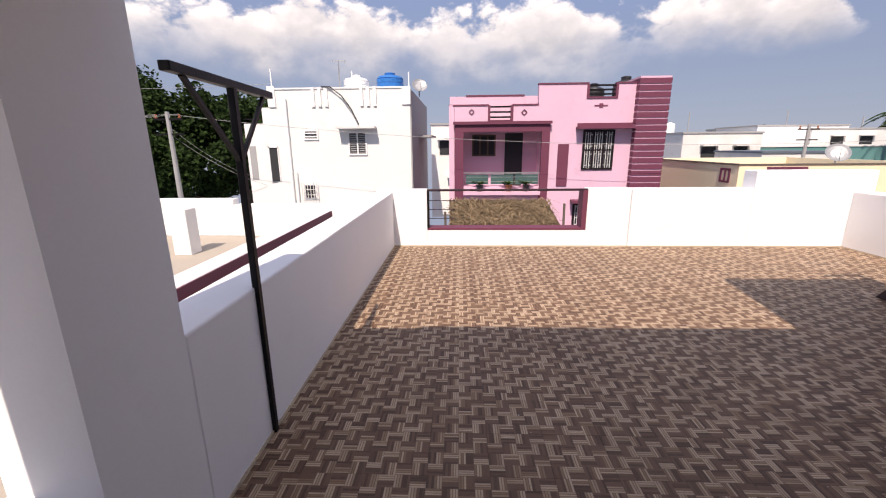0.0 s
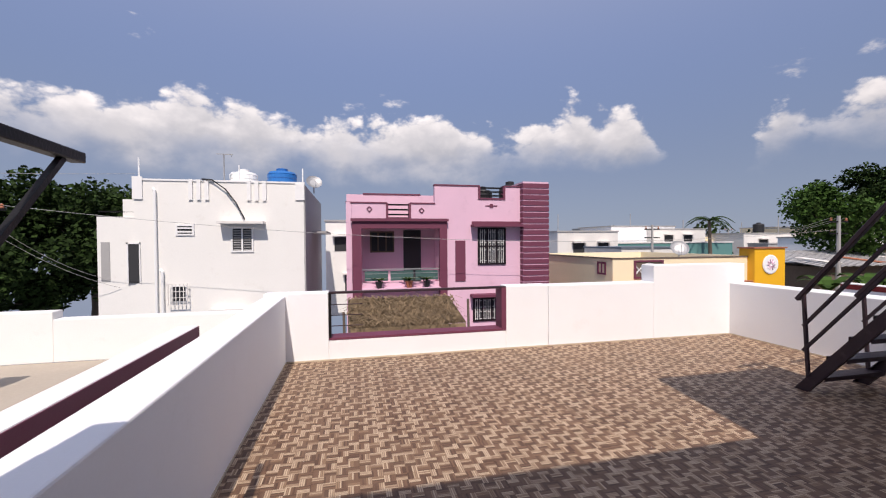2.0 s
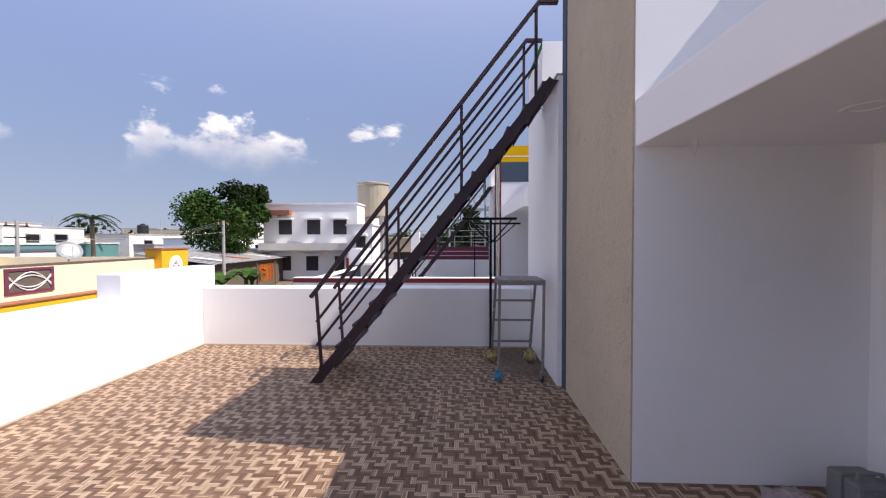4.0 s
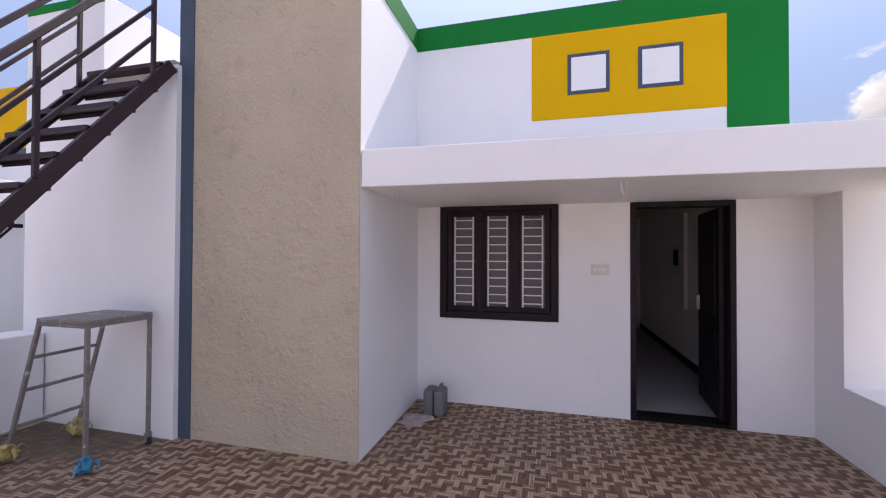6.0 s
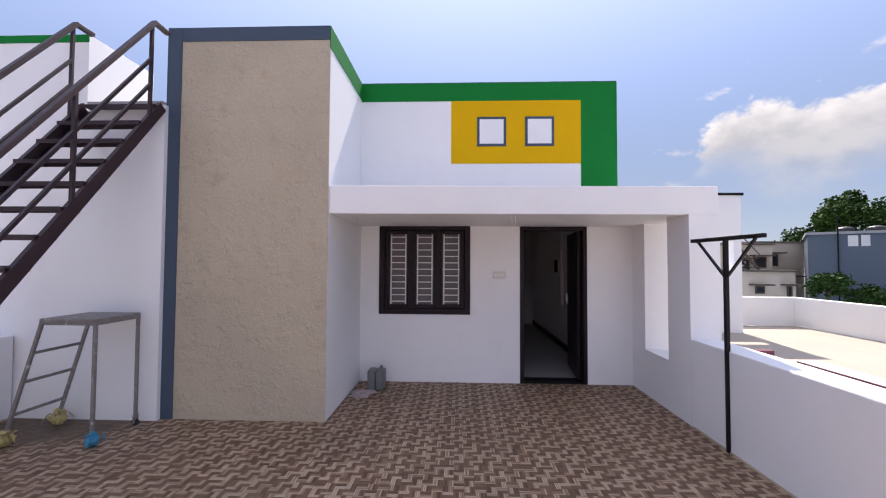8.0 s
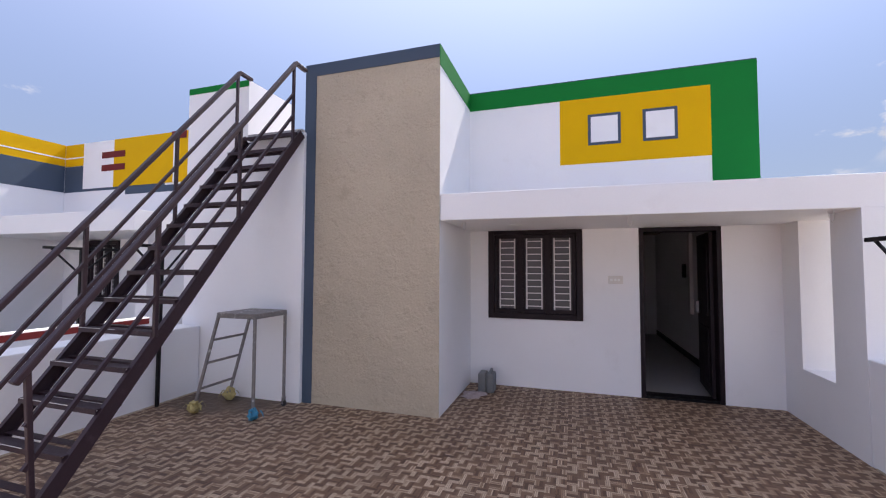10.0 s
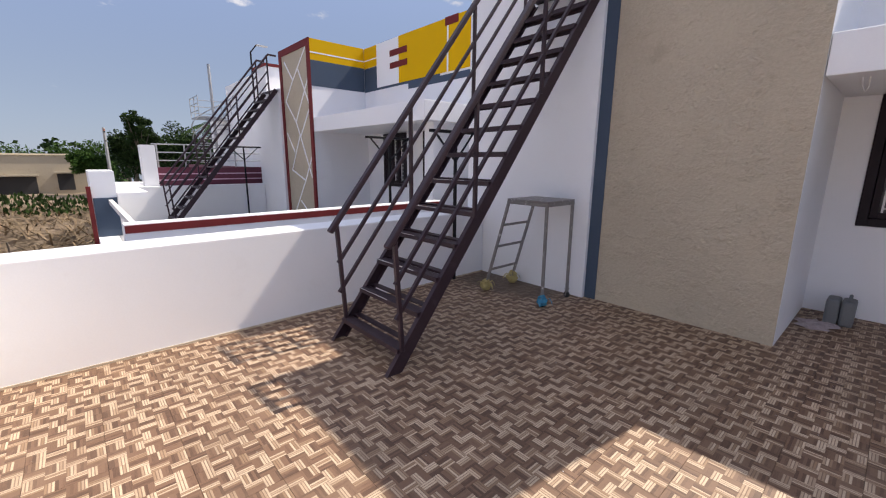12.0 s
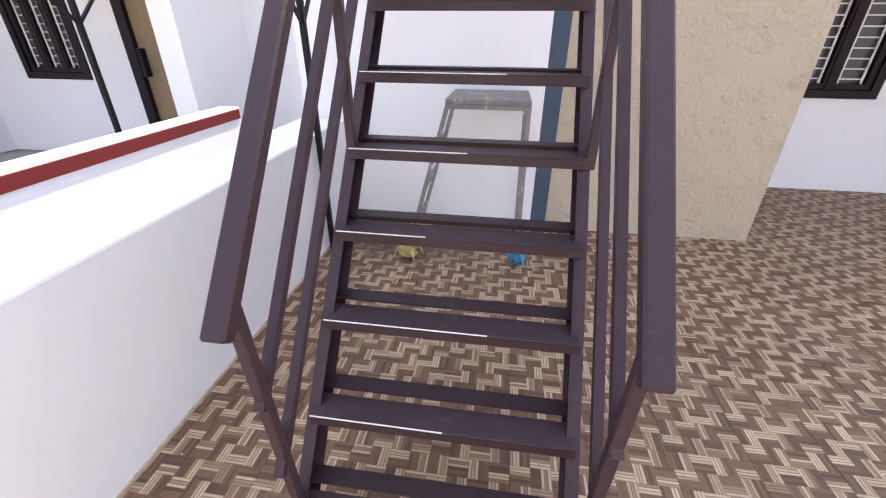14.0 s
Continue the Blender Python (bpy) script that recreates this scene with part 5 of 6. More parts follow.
def plain_house(x0, x1, y0, y1, z1, material, label, wins=(), trim="grey", floors=None):
    """A far house: walls, roof edge, and windows on the faces that look at the terrace."""
    h = thing("house", ((x0 + x1) / 2, (y0 + y1) / 2, GROUND), label, "house", "far houses")
    boxes("wall", material, h, (x0, x1, y0, y1, GROUND, z1))
    boxes("roof_edge", trim, h, (x0 - 0.08, x1 + 0.08, y0 - 0.08, y1 + 0.08, z1, z1 + 0.12))
    for face, a, b, c, d in wins:
        if face == "s":
            w = boxes("window", "dark", h, (a, b, y0 - 0.03, y0 + 0.02, c, d))
            boxes("sunshade", material, w, (a - 0.15, b + 0.15, y0 - 0.5, y0, d + 0.05, d + 0.15))
        elif face == "w":
            w = boxes("window", "dark", h, (x0 - 0.03, x0 + 0.02, a, b, c, d))
            boxes("sunshade", material, w, (x0 - 0.5, x0, a - 0.15, b + 0.15, d + 0.05, d + 0.15))
        else:
            w = boxes("window", "dark", h, (a, b, y1 - 0.02, y1 + 0.03, c, d))
            boxes("sunshade", material, w, (a - 0.15, b + 0.15, y1, y1 + 0.5, d + 0.05, d + 0.15))
    return h


plain_house(-1.5, 2.2, 31, 38, 3.0, "whitewash", "pale house seen between two houses", [("s", -0.9, 0.0, 0.9, 1.9), ("s", -0.2, 1.2, -2.0, -0.8)])
plain_house(18, 24, 34, 40, 2.3, "aged", "far white house with a flat roof", [("s", 19.5, 20.6, 0.4, 1.3), ("s", 22, 23, 0.4, 1.3)])
plain_house(31, 40, 45, 52, 3.2, "white", "far white two-storey house", [("s", 36.8, 37.8, 0.9, 2.1)])
plain_house(25, 40, 37, 44, 1.2, "teal", "far low teal painted house", [("s", 30, 31, -0.4, 0.5)], "aged")
plain_house(20, 25, 28, 33, 0.9, "aged", "far low house with a pale roof", [], "bluegrey")
plain_house(41, 47, 45, 50, 1.9, "cream", "far cream house with square windows", [("s", 42, 43.2, 0.3, 1.3), ("s", 44.4, 45.6, 0.3, 1.3)])
plain_house(26, 30, 50, 55, 2.6, "cream", "far pale plastered house", [("s", 27, 28, 0.8, 1.8)])
plain_house(48, 58, 50, 58, 2.0, "aged", "far whitewashed house with flat roof", [("s", 50, 51, 0.6, 1.5)])
plain_house(46, 62, 38, 44, 1.0, "grey", "long low grey building", [("s", 50, 51, -0.6, 0.3)])
plain_house(14, 19, 48, 56, 2.8, "grey", "far grey plastered flat-roofed house", [("s", 16, 17, 0.8, 1.9)])
rng = random.Random(31)
for n in range(14):
    a, d = radians(24 + n * 3.0), rng.uniform(55, 90)
    x, y, w, z = d * math.sin(a), d * math.cos(a), rng.uniform(3.5, 7), rng.uniform(0.6, 3.4)
    plain_house(x - w, x + w, y, y + 6, z, rng.choice(("white", "aged", "cream", "aged", "teal")), "far flat-roofed house on the skyline", [("s", x - w * 0.5, x - w * 0.5 + 1.2, z - 1.8, z - 0.7), ("s", x + w * 0.2, x + w * 0.2 + 1.2, z - 1.8, z - 0.7)], "grey")
    mast = thing("roof_pipe", (x + w * 0.4, y + 1, z), "thin upright pipe on the roof", "pipe", "roof pipes")
    bm = bmesh.new()
    tube(bm, [(x + w * 0.4, y + 1, z), (x + w * 0.4, y + 1, z + rng.uniform(1.2, 2.6))], 0.05, 6)
    part("pipe", bm, "grey", mast)
    if n % 2:
        water_tank(x, y + 2, z + 0.1, 0.6, 1.3, rng.choice(("whiteplastic", "blackplastic")), "far plastic roof water tank")
tin = thing("tin_shed", (30, 19, GROUND), "long shed with a rusty corrugated tin roof", "shed")
bm = bmesh.new()
for n in range(60):
    x = 24 + n * 0.27
    z = 0.04 if n % 2 else 0.0
    bar(bm, (x, 17.2, 0.1 + z), (x, 22.0, 0.75 + z), 0.28, 0.03)
part("roof", bm, "tinroof", tin)
boxes("wall", "bark", tin, (24.2, 40, 17.6, 21.8, GROUND, 0.05))
for n in range(5):
    bars("loose_sheet", "clay" if n % 2 else "aged", tin, ((25.5 + n * 3.1, 17.6, 0.24), (25.2 + n * 3.0, 19.4, 0.48), 0.8, 0.03))

twostorey = plain_house(34, 45, 11.3, 19.2, 4.5, "white", "white two-storey house with rooftop parapet", [("w", 12.2, 13.3, 2.0, 3.2), ("w", 14.4, 15.5, 2.0, 3.2), ("w", 16.8, 17.9, 2.0, 3.2), ("w", 12.4, 13.2, -1.4, 0.2), ("w", 14.6, 15.6, -1.0, 0.2), ("w", 16.9, 17.9, -1.0, 0.2)], "white")
boxes("balcony", "aged", twostorey, (33.0, 34, 11.3, 19.2, 0.7, 1.3))
boxes("roof_tiles", "clay", twostorey, (33.5, 34.8, 16.8, 19.4, 3.6, 4.0))
tower = thing("water_tower", (38, 10.8, GROUND), "round concrete water tower on columns", "water tower")
bm = bmesh.new()
lathe(bm, (38, 10.8, 3.6), [(1.35, 0), (1.42, 0.1), (1.42, 2.9), (1.5, 2.95), (1.5, 3.1), (0.3, 3.3)], 24)
part("tank", bm, "concrete", tower)
for x, y in ((37.1, 9.9), (38.9, 9.9), (37.1, 11.7), (38.9, 11.7)):
    bars("column", "grey", tower, ((x, y, GROUND), (x, y, 3.7), 0.35))
bars("ring_beam", "grey", tower, ((37.1, 9.9, 1.2), (37.1, 11.7, 1.2), 0.25), ((37.1, 11.7, 1.2), (38.9, 11.7, 1.2), 0.25))
plain_house(30.5, 33.5, 9.3, 11.2, 2.6, "white", "white stair block of a far house", [("w", 9.8, 10.5, 1.0, 1.8)], "aged")

# houses behind, to the south and west
slatehouse = plain_house(-30, -15.75, -21, -15.4, 3.1, "bluegrey", "blue-grey painted two-storey house", [], "grey")
each("shutter", "aged", slatehouse, (-17.55, -17.2, -15.4, -15.37, 2.5, 3.02), (-17.95, -17.65, -15.4, -15.37, 2.5, 3.02))
bm = bmesh.new()
tube(bm, [(-16.85, -15.3, GROUND), (-16.85, -15.3, 3.2), (-16.82, -15.3, 4.0)], 0.03, 8)
part("drainpipe", bm, "black", slatehouse)
for x in (-17.2, -18.3):
    bm = bmesh.new()
    lathe(bm, (x, -16.4, 3.2), [(0.32, 0), (0.34, 0.04), (0.34, 0.22), (0.26, 0.28), (0.1, 0.32)], 16)
    part("roof_tank", bm, "blackplastic", slatehouse, "low black roof tank")
corner = Matrix.Translation((-15.75, -15.4, 0))
slatehouse.matrix_basis = corner @ Euler((0, 0, radians(-38))).to_matrix().to_4x4() @ corner.inverted() @ slatehouse.matrix_basis

beige = thing("beige_house", (-11, -19, GROUND), "beige two-storey house with brown sunshades and an outside stair", "house")
each("wall", "beige", beige, (-15.2, -5.0, -24, -15.5, GROUND, 1.24), (-15.35, -5.0, -24, -17.2, 1.24, 2.68), (-18.5, -15.36, -25, -19.0, GROUND, 2.9))
each("slab_edge", "bark", beige, (-15.35, -4.9, -24.1, -15.35, 1.24, 1.31), (-15.45, -4.9, -24.1, -17.1, 2.68, 2.75), (-18.6, -15.46, -25.1, -18.9, 2.9, 2.97), (-18.3, -15.4, -19.0, -18.5, 0.9, 0.97))
for x0, x1, z0, z1, y in ((-13.65, -13.2, 0.12, 0.5, -15.5), (-15.0, -14.75, -0.3, 0.5, -15.5), (-15.0, -14.4, 1.42, 2.0, -17.2), (-14.1, -13.8, 1.40, 1.85, -17.2), (-11.4, -10.6, 0.0, 0.9, -15.5), (-17.0, -16.4, 1.5, 2.2, -19.0)):
    w = boxes("window", "bark", beige, (x0, x0 + 0.06, y, y + 0.05, z0, z1), (x1 - 0.06, x1, y, y + 0.05, z0, z1), (x0 + 0.06, x1 - 0.06, y, y + 0.05, z0, z0 + 0.06), (x0 + 0.06, x1 - 0.06, y, y + 0.05, z1 - 0.06, z1))
    boxes("pane", "dark", w, (x0 + 0.06, x1 - 0.06, y, y + 0.02, z0 + 0.06, z1 - 0.06))
    boxes("sunshade", "bark", w, (x0 - 0.15, x1 + 0.3, y, y + 0.55, z1 + 0.05, z1 + 0.12))
boxes("cooler", "aged", beige, (-13.75, -13.35, -17.2, -16.9, 1.5, 1.8), bevel=0.02, label="white air-conditioning unit")
for dy in (0.0, 0.75):
    bars("stringer", "bark", beige, ((-13.9, -16.9 + dy, 1.33), (-12.75, -16.9 + dy, 2.62), 0.06, 0.12))
for n in range(8):
    x, z = -13.8 + n * 0.14, 1.45 + n * 0.157
    boxes("stair_tread", "bark", beige, (x - 0.1, x + 0.1, -16.9, -16.15, z, z + 0.03))
bars("stair_rail", "bark", beige, ((-13.9, -16.1, 2.1), (-12.75, -16.1, 3.35), 0.04))
plain_house(-19, -5.0, -34, -28, 2.9, "concrete", "cream house further behind", [("n", -13.2, -12.4, 1.0, 1.9)], "clay")
plain_house(20, 34, -22, -14, 1.0, "cream", "cream house beyond the dry field", [("w", -18, -17, -1.2, 0.2)], "aged")
plain_house(48, 58, 5.0, 16, 1.75, "concrete", "low cream bungalow beyond the field", [("w", 5.8, 6.8, -1.0, 0.3), ("w", 8.0, 10.6, -1.8, 0.1), ("w", 12, 13.5, -1.0, 0.3)], "cream")


def field_height(x, y):
    """The dry field climbs slowly away from the terraces."""
    f = min(1, max(0, (x - 19) / 22))
    return GROUND + 2.45 * f * f * (3 - 2 * f) + 0.35 * f * noise.noise(Vector((x * 0.4, y * 0.4, 0))) + 0.06 * noise.noise(Vector((x * 2, y * 2, 5)))


bm = bmesh.new()
bmesh.ops.create_grid(bm, x_segments=90, y_segments=60, size=0.5)
for v in bm.verts:
    x, y = 33.5 + v.co.x * 29, 12.0 + v.co.y * 17
    v.co = (x, y, field_height(x, y) + 0.01)
tagged(finish("ground_field", bm, "earth"), "rough bare earth of the dry field", "ground", "", "structure")


# ---- trees, poles, wires ----
def tree(x, y, top, r, leaves, material, seed, label, squash=0.75, size=0.3):
    rng = random.Random(seed)
    t = thing("tree", (x, y, GROUND), label, "tree", "trees")
    centre = Vector((x, y, top - r * squash))
    bm = bmesh.new()
    fork = Vector((x, y, centre.z - r * squash * 0.8))
    tube(bm, [(x, y, GROUND), (x + 0.1, y, (GROUND + fork.z) / 2), fork], 0.05 * r + 0.08, 9, 0.035 * r + 0.05)
    clumps = []
    for n in range(34):
        d = Vector((rng.gauss(0, 1), rng.gauss(0, 1), rng.gauss(0.2, 0.9))).normalized()
        q = centre + Vector((d.x * r, d.y * r, d.z * r * squash)) * rng.uniform(0.5, 0.98)
        clumps.append((q, rng.uniform(0.20, 0.40) * r))
        if n % 3 == 0:
            mid = fork.lerp(q, 0.5) + Vector((0, 0, 0.1 * r))
            tube(bm, [fork, mid, q], 0.02 * r + 0.03, 6, 0.015)
    part("trunk", bm, "bark", t)
    vs, fs = [], []
    for n in range(leaves):
        q, cr = clumps[rng.randrange(len(clumps))]
        d = Vector((rng.gauss(0, 1), rng.gauss(0, 1), rng.gauss(0, 1))).normalized()
        p = q + d * cr * rng.random() ** 0.4
        a = Vector((rng.gauss(0, 1), rng.gauss(0, 1), rng.gauss(0, 0.6))).normalized() * size * rng.uniform(0.6, 1.3)
        b = a.cross(Vector((rng.gauss(0, 1), rng.gauss(0, 1), rng.gauss(0, 1)))).normalized() * a.length * 0.33
        i = len(vs)
        vs += [p - a * 0.5, p + b, p + a * 0.5, p - b]
        fs.append((i, i + 1, i + 2, i + 3))
    data = bpy.data.meshes.new("crown")
    data.from_pydata([tuple(v) for v in vs], [], fs)
    data.materials.append(M[material])
    ob = new("crown", data)
    ob.parent = t
    ob.matrix_parent_inverse = t.matrix_basis.inverted()
    return t


for n, (x, y, top, r) in enumerate(((-24, 22, 5.4, 4.2), (-18.5, 26, 5.6, 4.0), (-13.5, 27, 4.8, 3.6), (-29, 28, 5.5, 4.5), (-22, 17, 2.6, 3.2), (-15.5, 22.5, 2.4, 3.0), (-11.5, 25, 2.2, 2.6))):
    tree(x, y, top, r, 17000, "leafdark", 20 + n, "dense dark green mango tree behind the houses", size=0.27)
tree(31.6, 21.4, 5.4, 3.3, 12000, "leaf", 40, "broad green tree beyond the cream house", size=0.26)
tree(33.6, 20.4, 6.3, 2.2, 8000, "leafdark", 41, "tall green tree beyond the cream house", size=0.24)
tree(-22.4, -20.3, 5.9, 3.2, 11000, "leaf", 42, "bright green tree behind the blue-grey house", size=0.24)
tree(-29.0, -15.5, 5.6, 3.4, 10000, "leaf", 45, "bright green tree behind the blue-grey house", size=0.24)
tree(-14.6, -13.0, 1.3, 0.8, 1800, "leaf", 43, "small green tree at a roof edge", size=0.15)
tree(-16.4, -13.0, 0.7, 1.0, 2000, "leaf", 44, "small green tree at a roof edge", size=0.15)
for n, (x, y, top, r) in enumerate(((44, 2.0, 3.7, 2.2), (43, -0.3, 3.9, 2.5), (42, -2.8, 3.8, 2.5), (44.5, 4.7, 2.1, 1.2), (60, 5, 3.2, 3.2), (62, 11, 3.0, 3.4))):
    tree(x, y, top, r, 7500, "leafdark" if n < 3 else "leaf", 50 + n, "green tree beyond the last terrace", size=0.2)
tree(41.9, 1.7, 5.2, 1.0, 6000, "leafdark", 66, "tall narrow casuarina tree", squash=2.2, size=0.16)
for n in range(16):
    a = radians(18 + n * 5.6)
    d = 78 + 14 * math.sin(n * 2.1)
    tree(d * math.sin(a), d * math.cos(a), 2.2 + 1.6 * abs(math.sin(n * 1.7)), 4.5, 1100, "leafdark", 70 + n, "far tree on the skyline", size=0.7)


def palm(x, y, top, seed):
    rng = random.Random(seed)
    t = thing("palm_tree", (x, y, GROUND), "tall coconut palm with drooping fronds", "tree", "trees")
    bm = bmesh.new()
    tube(bm, [(x, y, GROUND), (x + 0.15, y, (GROUND + top) / 2), (x, y, top)], 0.22, 8, 0.15)
    part("trunk", bm, "bark", t)
    bm = bmesh.new()
    for n in range(16):
        a, lift, l = n * 2.4, rng.uniform(0.1, 0.9), rng.uniform(1.8, 2.4)
        d = Vector((math.cos(a), math.sin(a), 0))
        s = Vector((-d.y, d.x, 0))
        pts = [Vector((x, y, top)) + d * l * f + Vector((0, 0, l * (lift * f - (0.6 + lift * 0.4) * f * f))) for f in [i / 9 for i in range(10)]]
        for i in range(9):
            for k_ in (-1, 1):
                for e in (0.25, 0.75):
                    p = pts[i].lerp(pts[i + 1], e)
                    tip = p + s * k_ * 0.5 * (1 - i / 12) + d * 0.25 - Vector((0, 0, 0.22))
                    bm.faces.new([bm.verts.new(v) for v in (p, p + d * 0.09, tip)])
    part("fronds", bm, "leafdark", t)


palm(36, 36, 3.6, 1)
palm(31.5, -1.2, 3.4, 2)


def pole(x, y, top, label="concrete power pole with cross arms"):
    p = thing("power_pole", (x, y, GROUND), label, "pole", "power poles")
    bm = bmesh.new()
    tube(bm, [(x, y, GROUND), (x, y, top)], 0.13, 8, 0.08)
    part("shaft", bm, "grey", p)
    for z in (top - 0.3, top - 0.9):
        bars("cross_arm", "black", p, ((x - 0.6, y, z), (x + 0.6, y, z), 0.07))
    for dx in (-0.5, 0, 0.5):
        bm = bmesh.new()
        lathe(bm, (x + dx, y, top - 0.28), [(0.03, 0), (0.06, 0.05), (0.03, 0.1), (0.05, 0.14), (0.02, 0.18)], 8)
        part("insulator", bm, "clay", p)
    return (x, y, top - 0.2)


tops = [pole(-11.5, 17.5, 3.0), pole(24.5, 17.0, 2.7), pole(21, 26, 2.6), pole(46, 43, 3.0), pole(40, 3.85, 3.6)]


def wire(a, b, sag):
    w = thing("power_cable", a, "thin black overhead cable", "cable", "overhead cables")
    bm = bmesh.new()
    a, b = Vector(a), Vector(b)
    tube(bm, [a.lerp(b, f) - Vector((0, 0, 4 * sag * f * (1 - f))) for f in [i / 14 for i in range(15)]], 0.008, 4)
    part("cable", bm, "grey", w)


for dx in (-0.5, 0, 0.5):
    wire((-11.5 + dx, 17.5, 2.9), (-40, 16 + dx, 3.2), 0.8)
    wire((24.5 + dx, 17.0, 2.6), (46 + dx, 43, 2.9), 0.8)
wire((-11.5, 17.5, 2.4), (-9.2, WY, 0.2), 0.25)
wire((-11.5, 17.5, 2.1), (-8.6, WY, -0.2), 0.25)
wire((-11.5, 17.5, 2.9), (24.5, 17.0, 2.0), 0.9)
wire((-26, 15, 4.1), (-8.0, WY, 4.3), 0.3)

# dry field with scrub and debris beyond the terraces
bm = bmesh.new()
rng = random.Random(9)
for n in range(6500):
    x, y = rng.uniform(19, 37), rng.uniform(4.4, 14)
    p = Vector((x, y, field_height(x, y) + rng.random() * 0.6 * max(0.08, noise.noise(Vector((x * 0.35, y * 0.5, 1.0))) * 2 + 0.3)))
    a = Vector((rng.gauss(0, 1), rng.gauss(0, 1), rng.gauss(0, 0.35))).normalized() * rng.uniform(0.15, 0.6)
    s = a.cross(Vector((0, 0, 1))).normalized() * rng.uniform(0.01, 0.04)
    bm.faces.new([bm.verts.new(v) for v in (p - a - s, p - a + s, p + a + s, p + a - s)])
tagged(finish("brushwood", bm, "thatch"), "heaps of dry sticks and brushwood on the field", "debris", "", "stuff")
bm = bmesh.new()
for n in range(350):
    x, y = rng.uniform(34, 39.5), rng.uniform(3.5, 14)
    p = Vector((x, y, field_height(x, y)))
    h = rng.uniform(0.2, 0.8)
    for k_ in range(3):
        q = p + Vector((rng.gauss(0, 0.25), rng.gauss(0, 0.25), h * rng.uniform(0.3, 1)))
        s = Vector((rng.gauss(0, 1), rng.gauss(0, 1), 0)).normalized() * 0.09
        bm.faces.new([bm.verts.new(v) for v in (q - s, q + Vector((0, 0, -0.1)), q + s, q + Vector((0, 0, 0.16)))])
tagged(finish("scrub", bm, "leafdark"), "low green scrub on the dry field", "scrub", "", "stuff")


def banana_plant(x, y, z, turn):
    b = thing("banana_plant", (x, y, GROUND), "banana plant with torn broad leaves", "plant", "banana plants")
    bm = bmesh.new()
    for n in range(9):
        a, l = n * 0.75 + turn, 1.3 + 0.4 * math.sin(n)
        d = Vector((math.cos(a), math.sin(a), 0))
        s = Vector((-d.y, d.x, 0))
        pts = [Vector((x, y, z)) + d * l * f * 0.8 + Vector((0, 0, l * (1.3 * f - 1.0 * f * f))) for f in [i / 6 for i in range(7)]]
        for i in range(6):
            w0, w1 = 0.22 * math.sin(math.pi * (i + 0.2) / 6.6), 0.22 * math.sin(math.pi * (i + 1.2) / 6.6)
            bm.faces.new([bm.verts.new(v) for v in (pts[i] - s * w0, pts[i] + s * w0, pts[i + 1] + s * w1, pts[i + 1] - s * w1)])
    part("leaves", bm, "leaf", b)
    bm = bmesh.new()
    tube(bm, [(x, y, GROUND), (x, y, z + 0.1)], 0.14, 8, 0.1)
    part("stem", bm, "leaf", b)


for x, y, z, turn in ((20.3, 14.6, -0.8, 0.0), (22.0, 14.3, -0.7, 0.6), (23.2, 14.6, -0.9, 1.4)):
    banana_plant(x, y, z, turn)
line = thing("washing_line", (24.6, 14.5, GROUND), "orange cloths drying on a line between two poles", "washing")
for x in (23.6, 25.9):
    bm = bmesh.new()
    tube(bm, [(x, 14.5, GROUND), (x, 14.5, 0.2)], 0.04, 6)
    part("pole", bm, "bark", line)
for n, x in enumerate((23.75, 24.4, 25.1)):
    bm = bmesh.new()
    bmesh.ops.create_grid(bm, x_segments=6, y_segments=8, size=0.5)
    for v in bm.verts:
        u, w = v.co.x, v.co.y
        v.co = (x + 0.3 + u * 0.55, 14.5 + 0.05 * math.sin(u * 14 + n), -0.4 + w * 1.0)
    bmesh.ops.solidify(bm, geom=bm.faces[:], thickness=0.01)
    part("cloth", bm, "orangecloth", line)

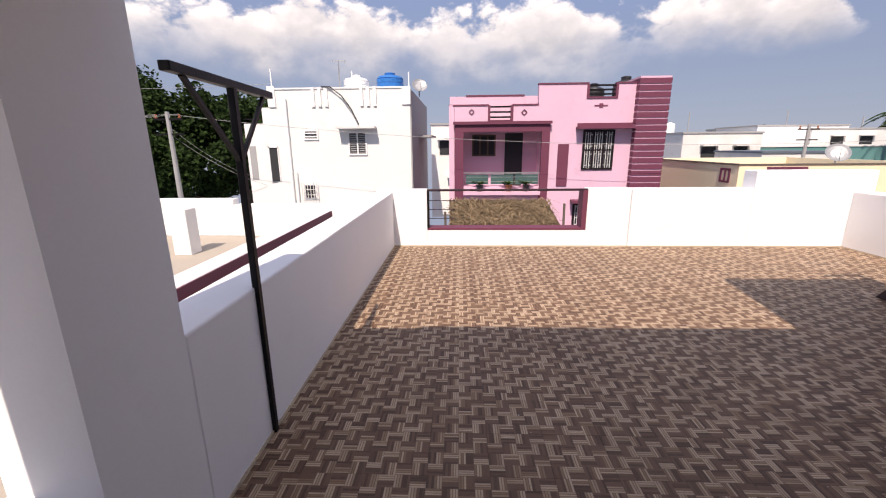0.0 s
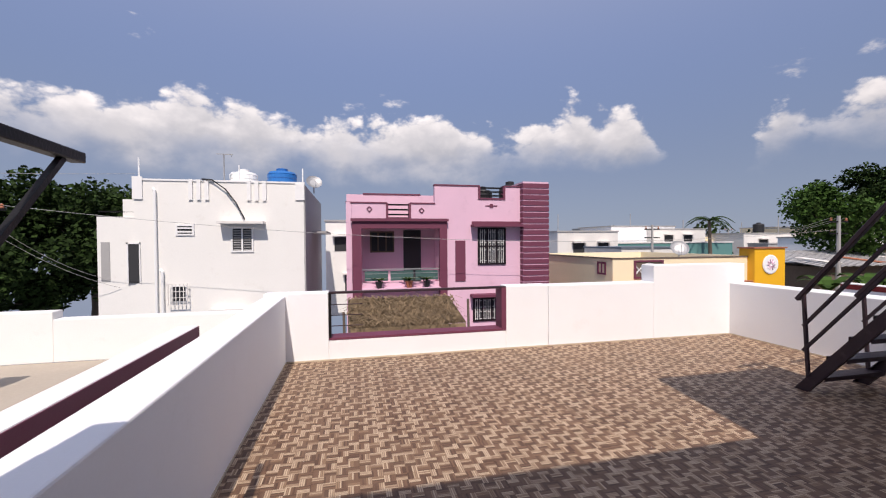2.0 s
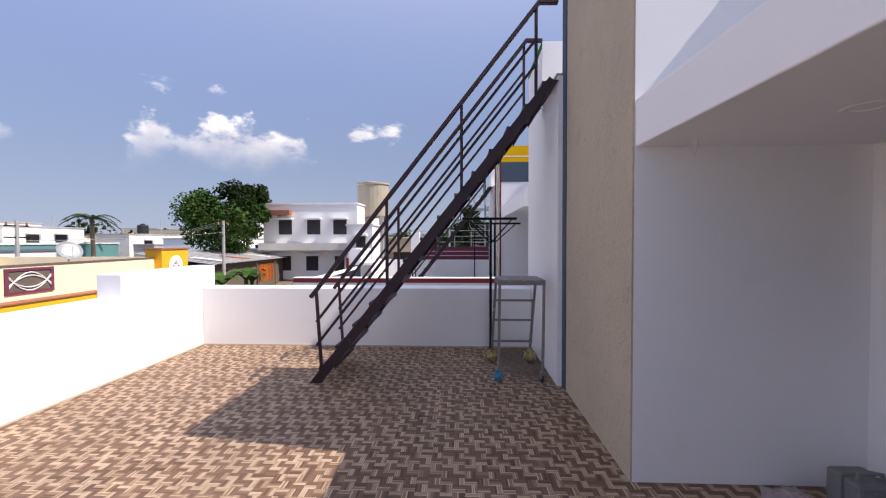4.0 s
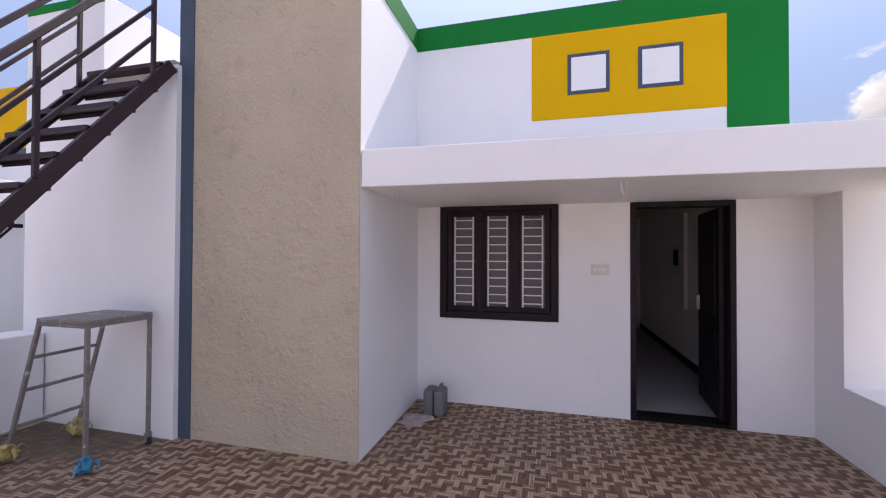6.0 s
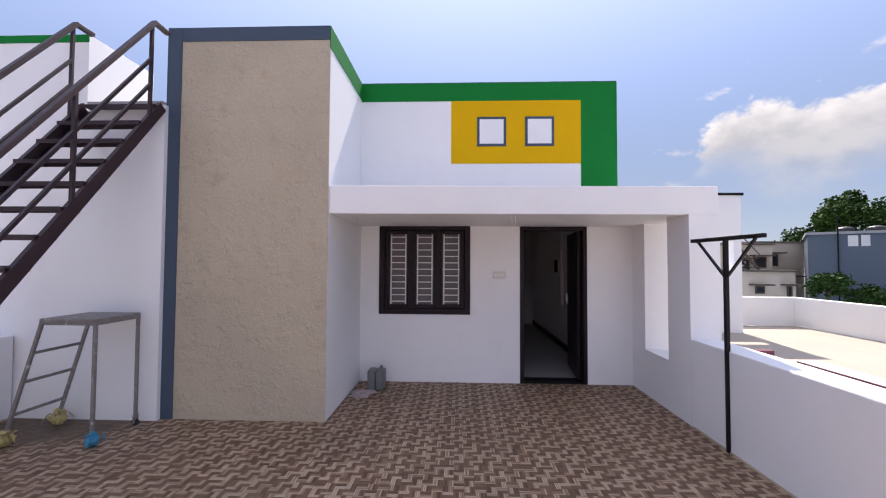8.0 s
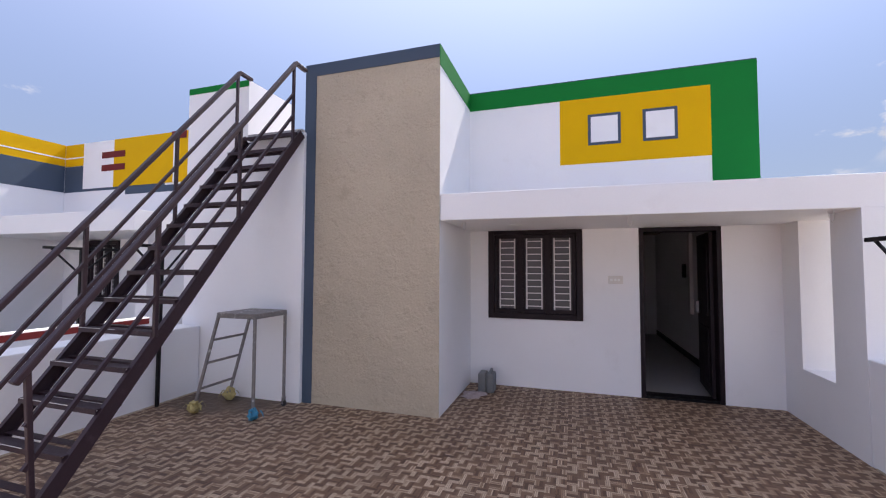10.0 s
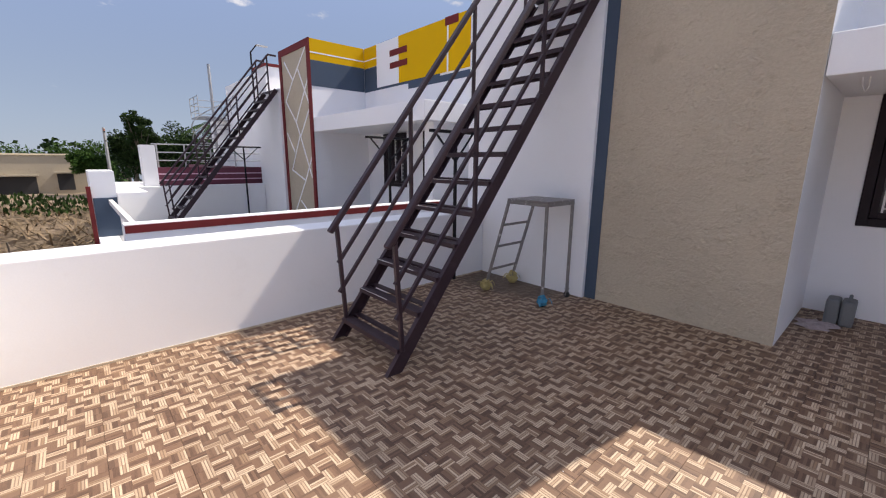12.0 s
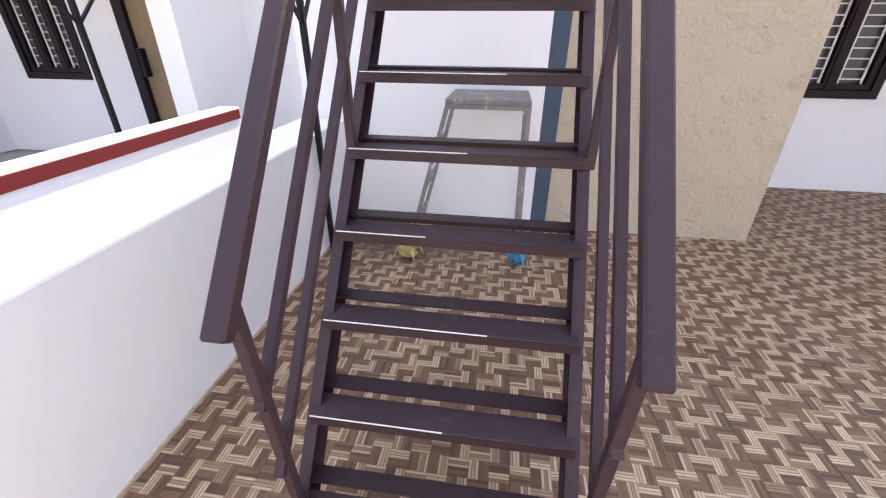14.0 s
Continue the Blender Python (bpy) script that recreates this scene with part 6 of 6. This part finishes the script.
for x, y, h in ((22.5, 7.4, 1.5), (23.2, 9.0, 1.3), (25.0, 8.0, 1.6), (24.0, 10.6, 1.4)):
    fp = thing("fence_post", (x, y, field_height(x, y)), "crooked weathered wooden fence post in the field", "post", "field fence posts")
    bm = bmesh.new()
    z = field_height(x, y)
    tube(bm, [(x, y, z - 0.1), (x + 0.04, y, z + h * 0.5), (x - 0.02, y + 0.05, z + h)], 0.05, 7, 0.035)
    part("stake", bm, "bark", fp)


# ---- floor tiles ----
def tile_mesh(w, d):
    bm = bmesh.new()
    box(bm, -w / 2, w / 2, -d / 2, d / 2, -0.012, 0.0, 0.0)
    top = [e for e in bm.edges if all(v.co.z > -0.001 for v in e.verts)]
    bmesh.ops.bevel(bm, geom=top, offset=0.0007, segments=1, affect="EDGES")
    data = bpy.data.meshes.new("tile")
    bm.to_mesh(data)
    bm.free()
    data.materials.append(M["tile"])
    return data


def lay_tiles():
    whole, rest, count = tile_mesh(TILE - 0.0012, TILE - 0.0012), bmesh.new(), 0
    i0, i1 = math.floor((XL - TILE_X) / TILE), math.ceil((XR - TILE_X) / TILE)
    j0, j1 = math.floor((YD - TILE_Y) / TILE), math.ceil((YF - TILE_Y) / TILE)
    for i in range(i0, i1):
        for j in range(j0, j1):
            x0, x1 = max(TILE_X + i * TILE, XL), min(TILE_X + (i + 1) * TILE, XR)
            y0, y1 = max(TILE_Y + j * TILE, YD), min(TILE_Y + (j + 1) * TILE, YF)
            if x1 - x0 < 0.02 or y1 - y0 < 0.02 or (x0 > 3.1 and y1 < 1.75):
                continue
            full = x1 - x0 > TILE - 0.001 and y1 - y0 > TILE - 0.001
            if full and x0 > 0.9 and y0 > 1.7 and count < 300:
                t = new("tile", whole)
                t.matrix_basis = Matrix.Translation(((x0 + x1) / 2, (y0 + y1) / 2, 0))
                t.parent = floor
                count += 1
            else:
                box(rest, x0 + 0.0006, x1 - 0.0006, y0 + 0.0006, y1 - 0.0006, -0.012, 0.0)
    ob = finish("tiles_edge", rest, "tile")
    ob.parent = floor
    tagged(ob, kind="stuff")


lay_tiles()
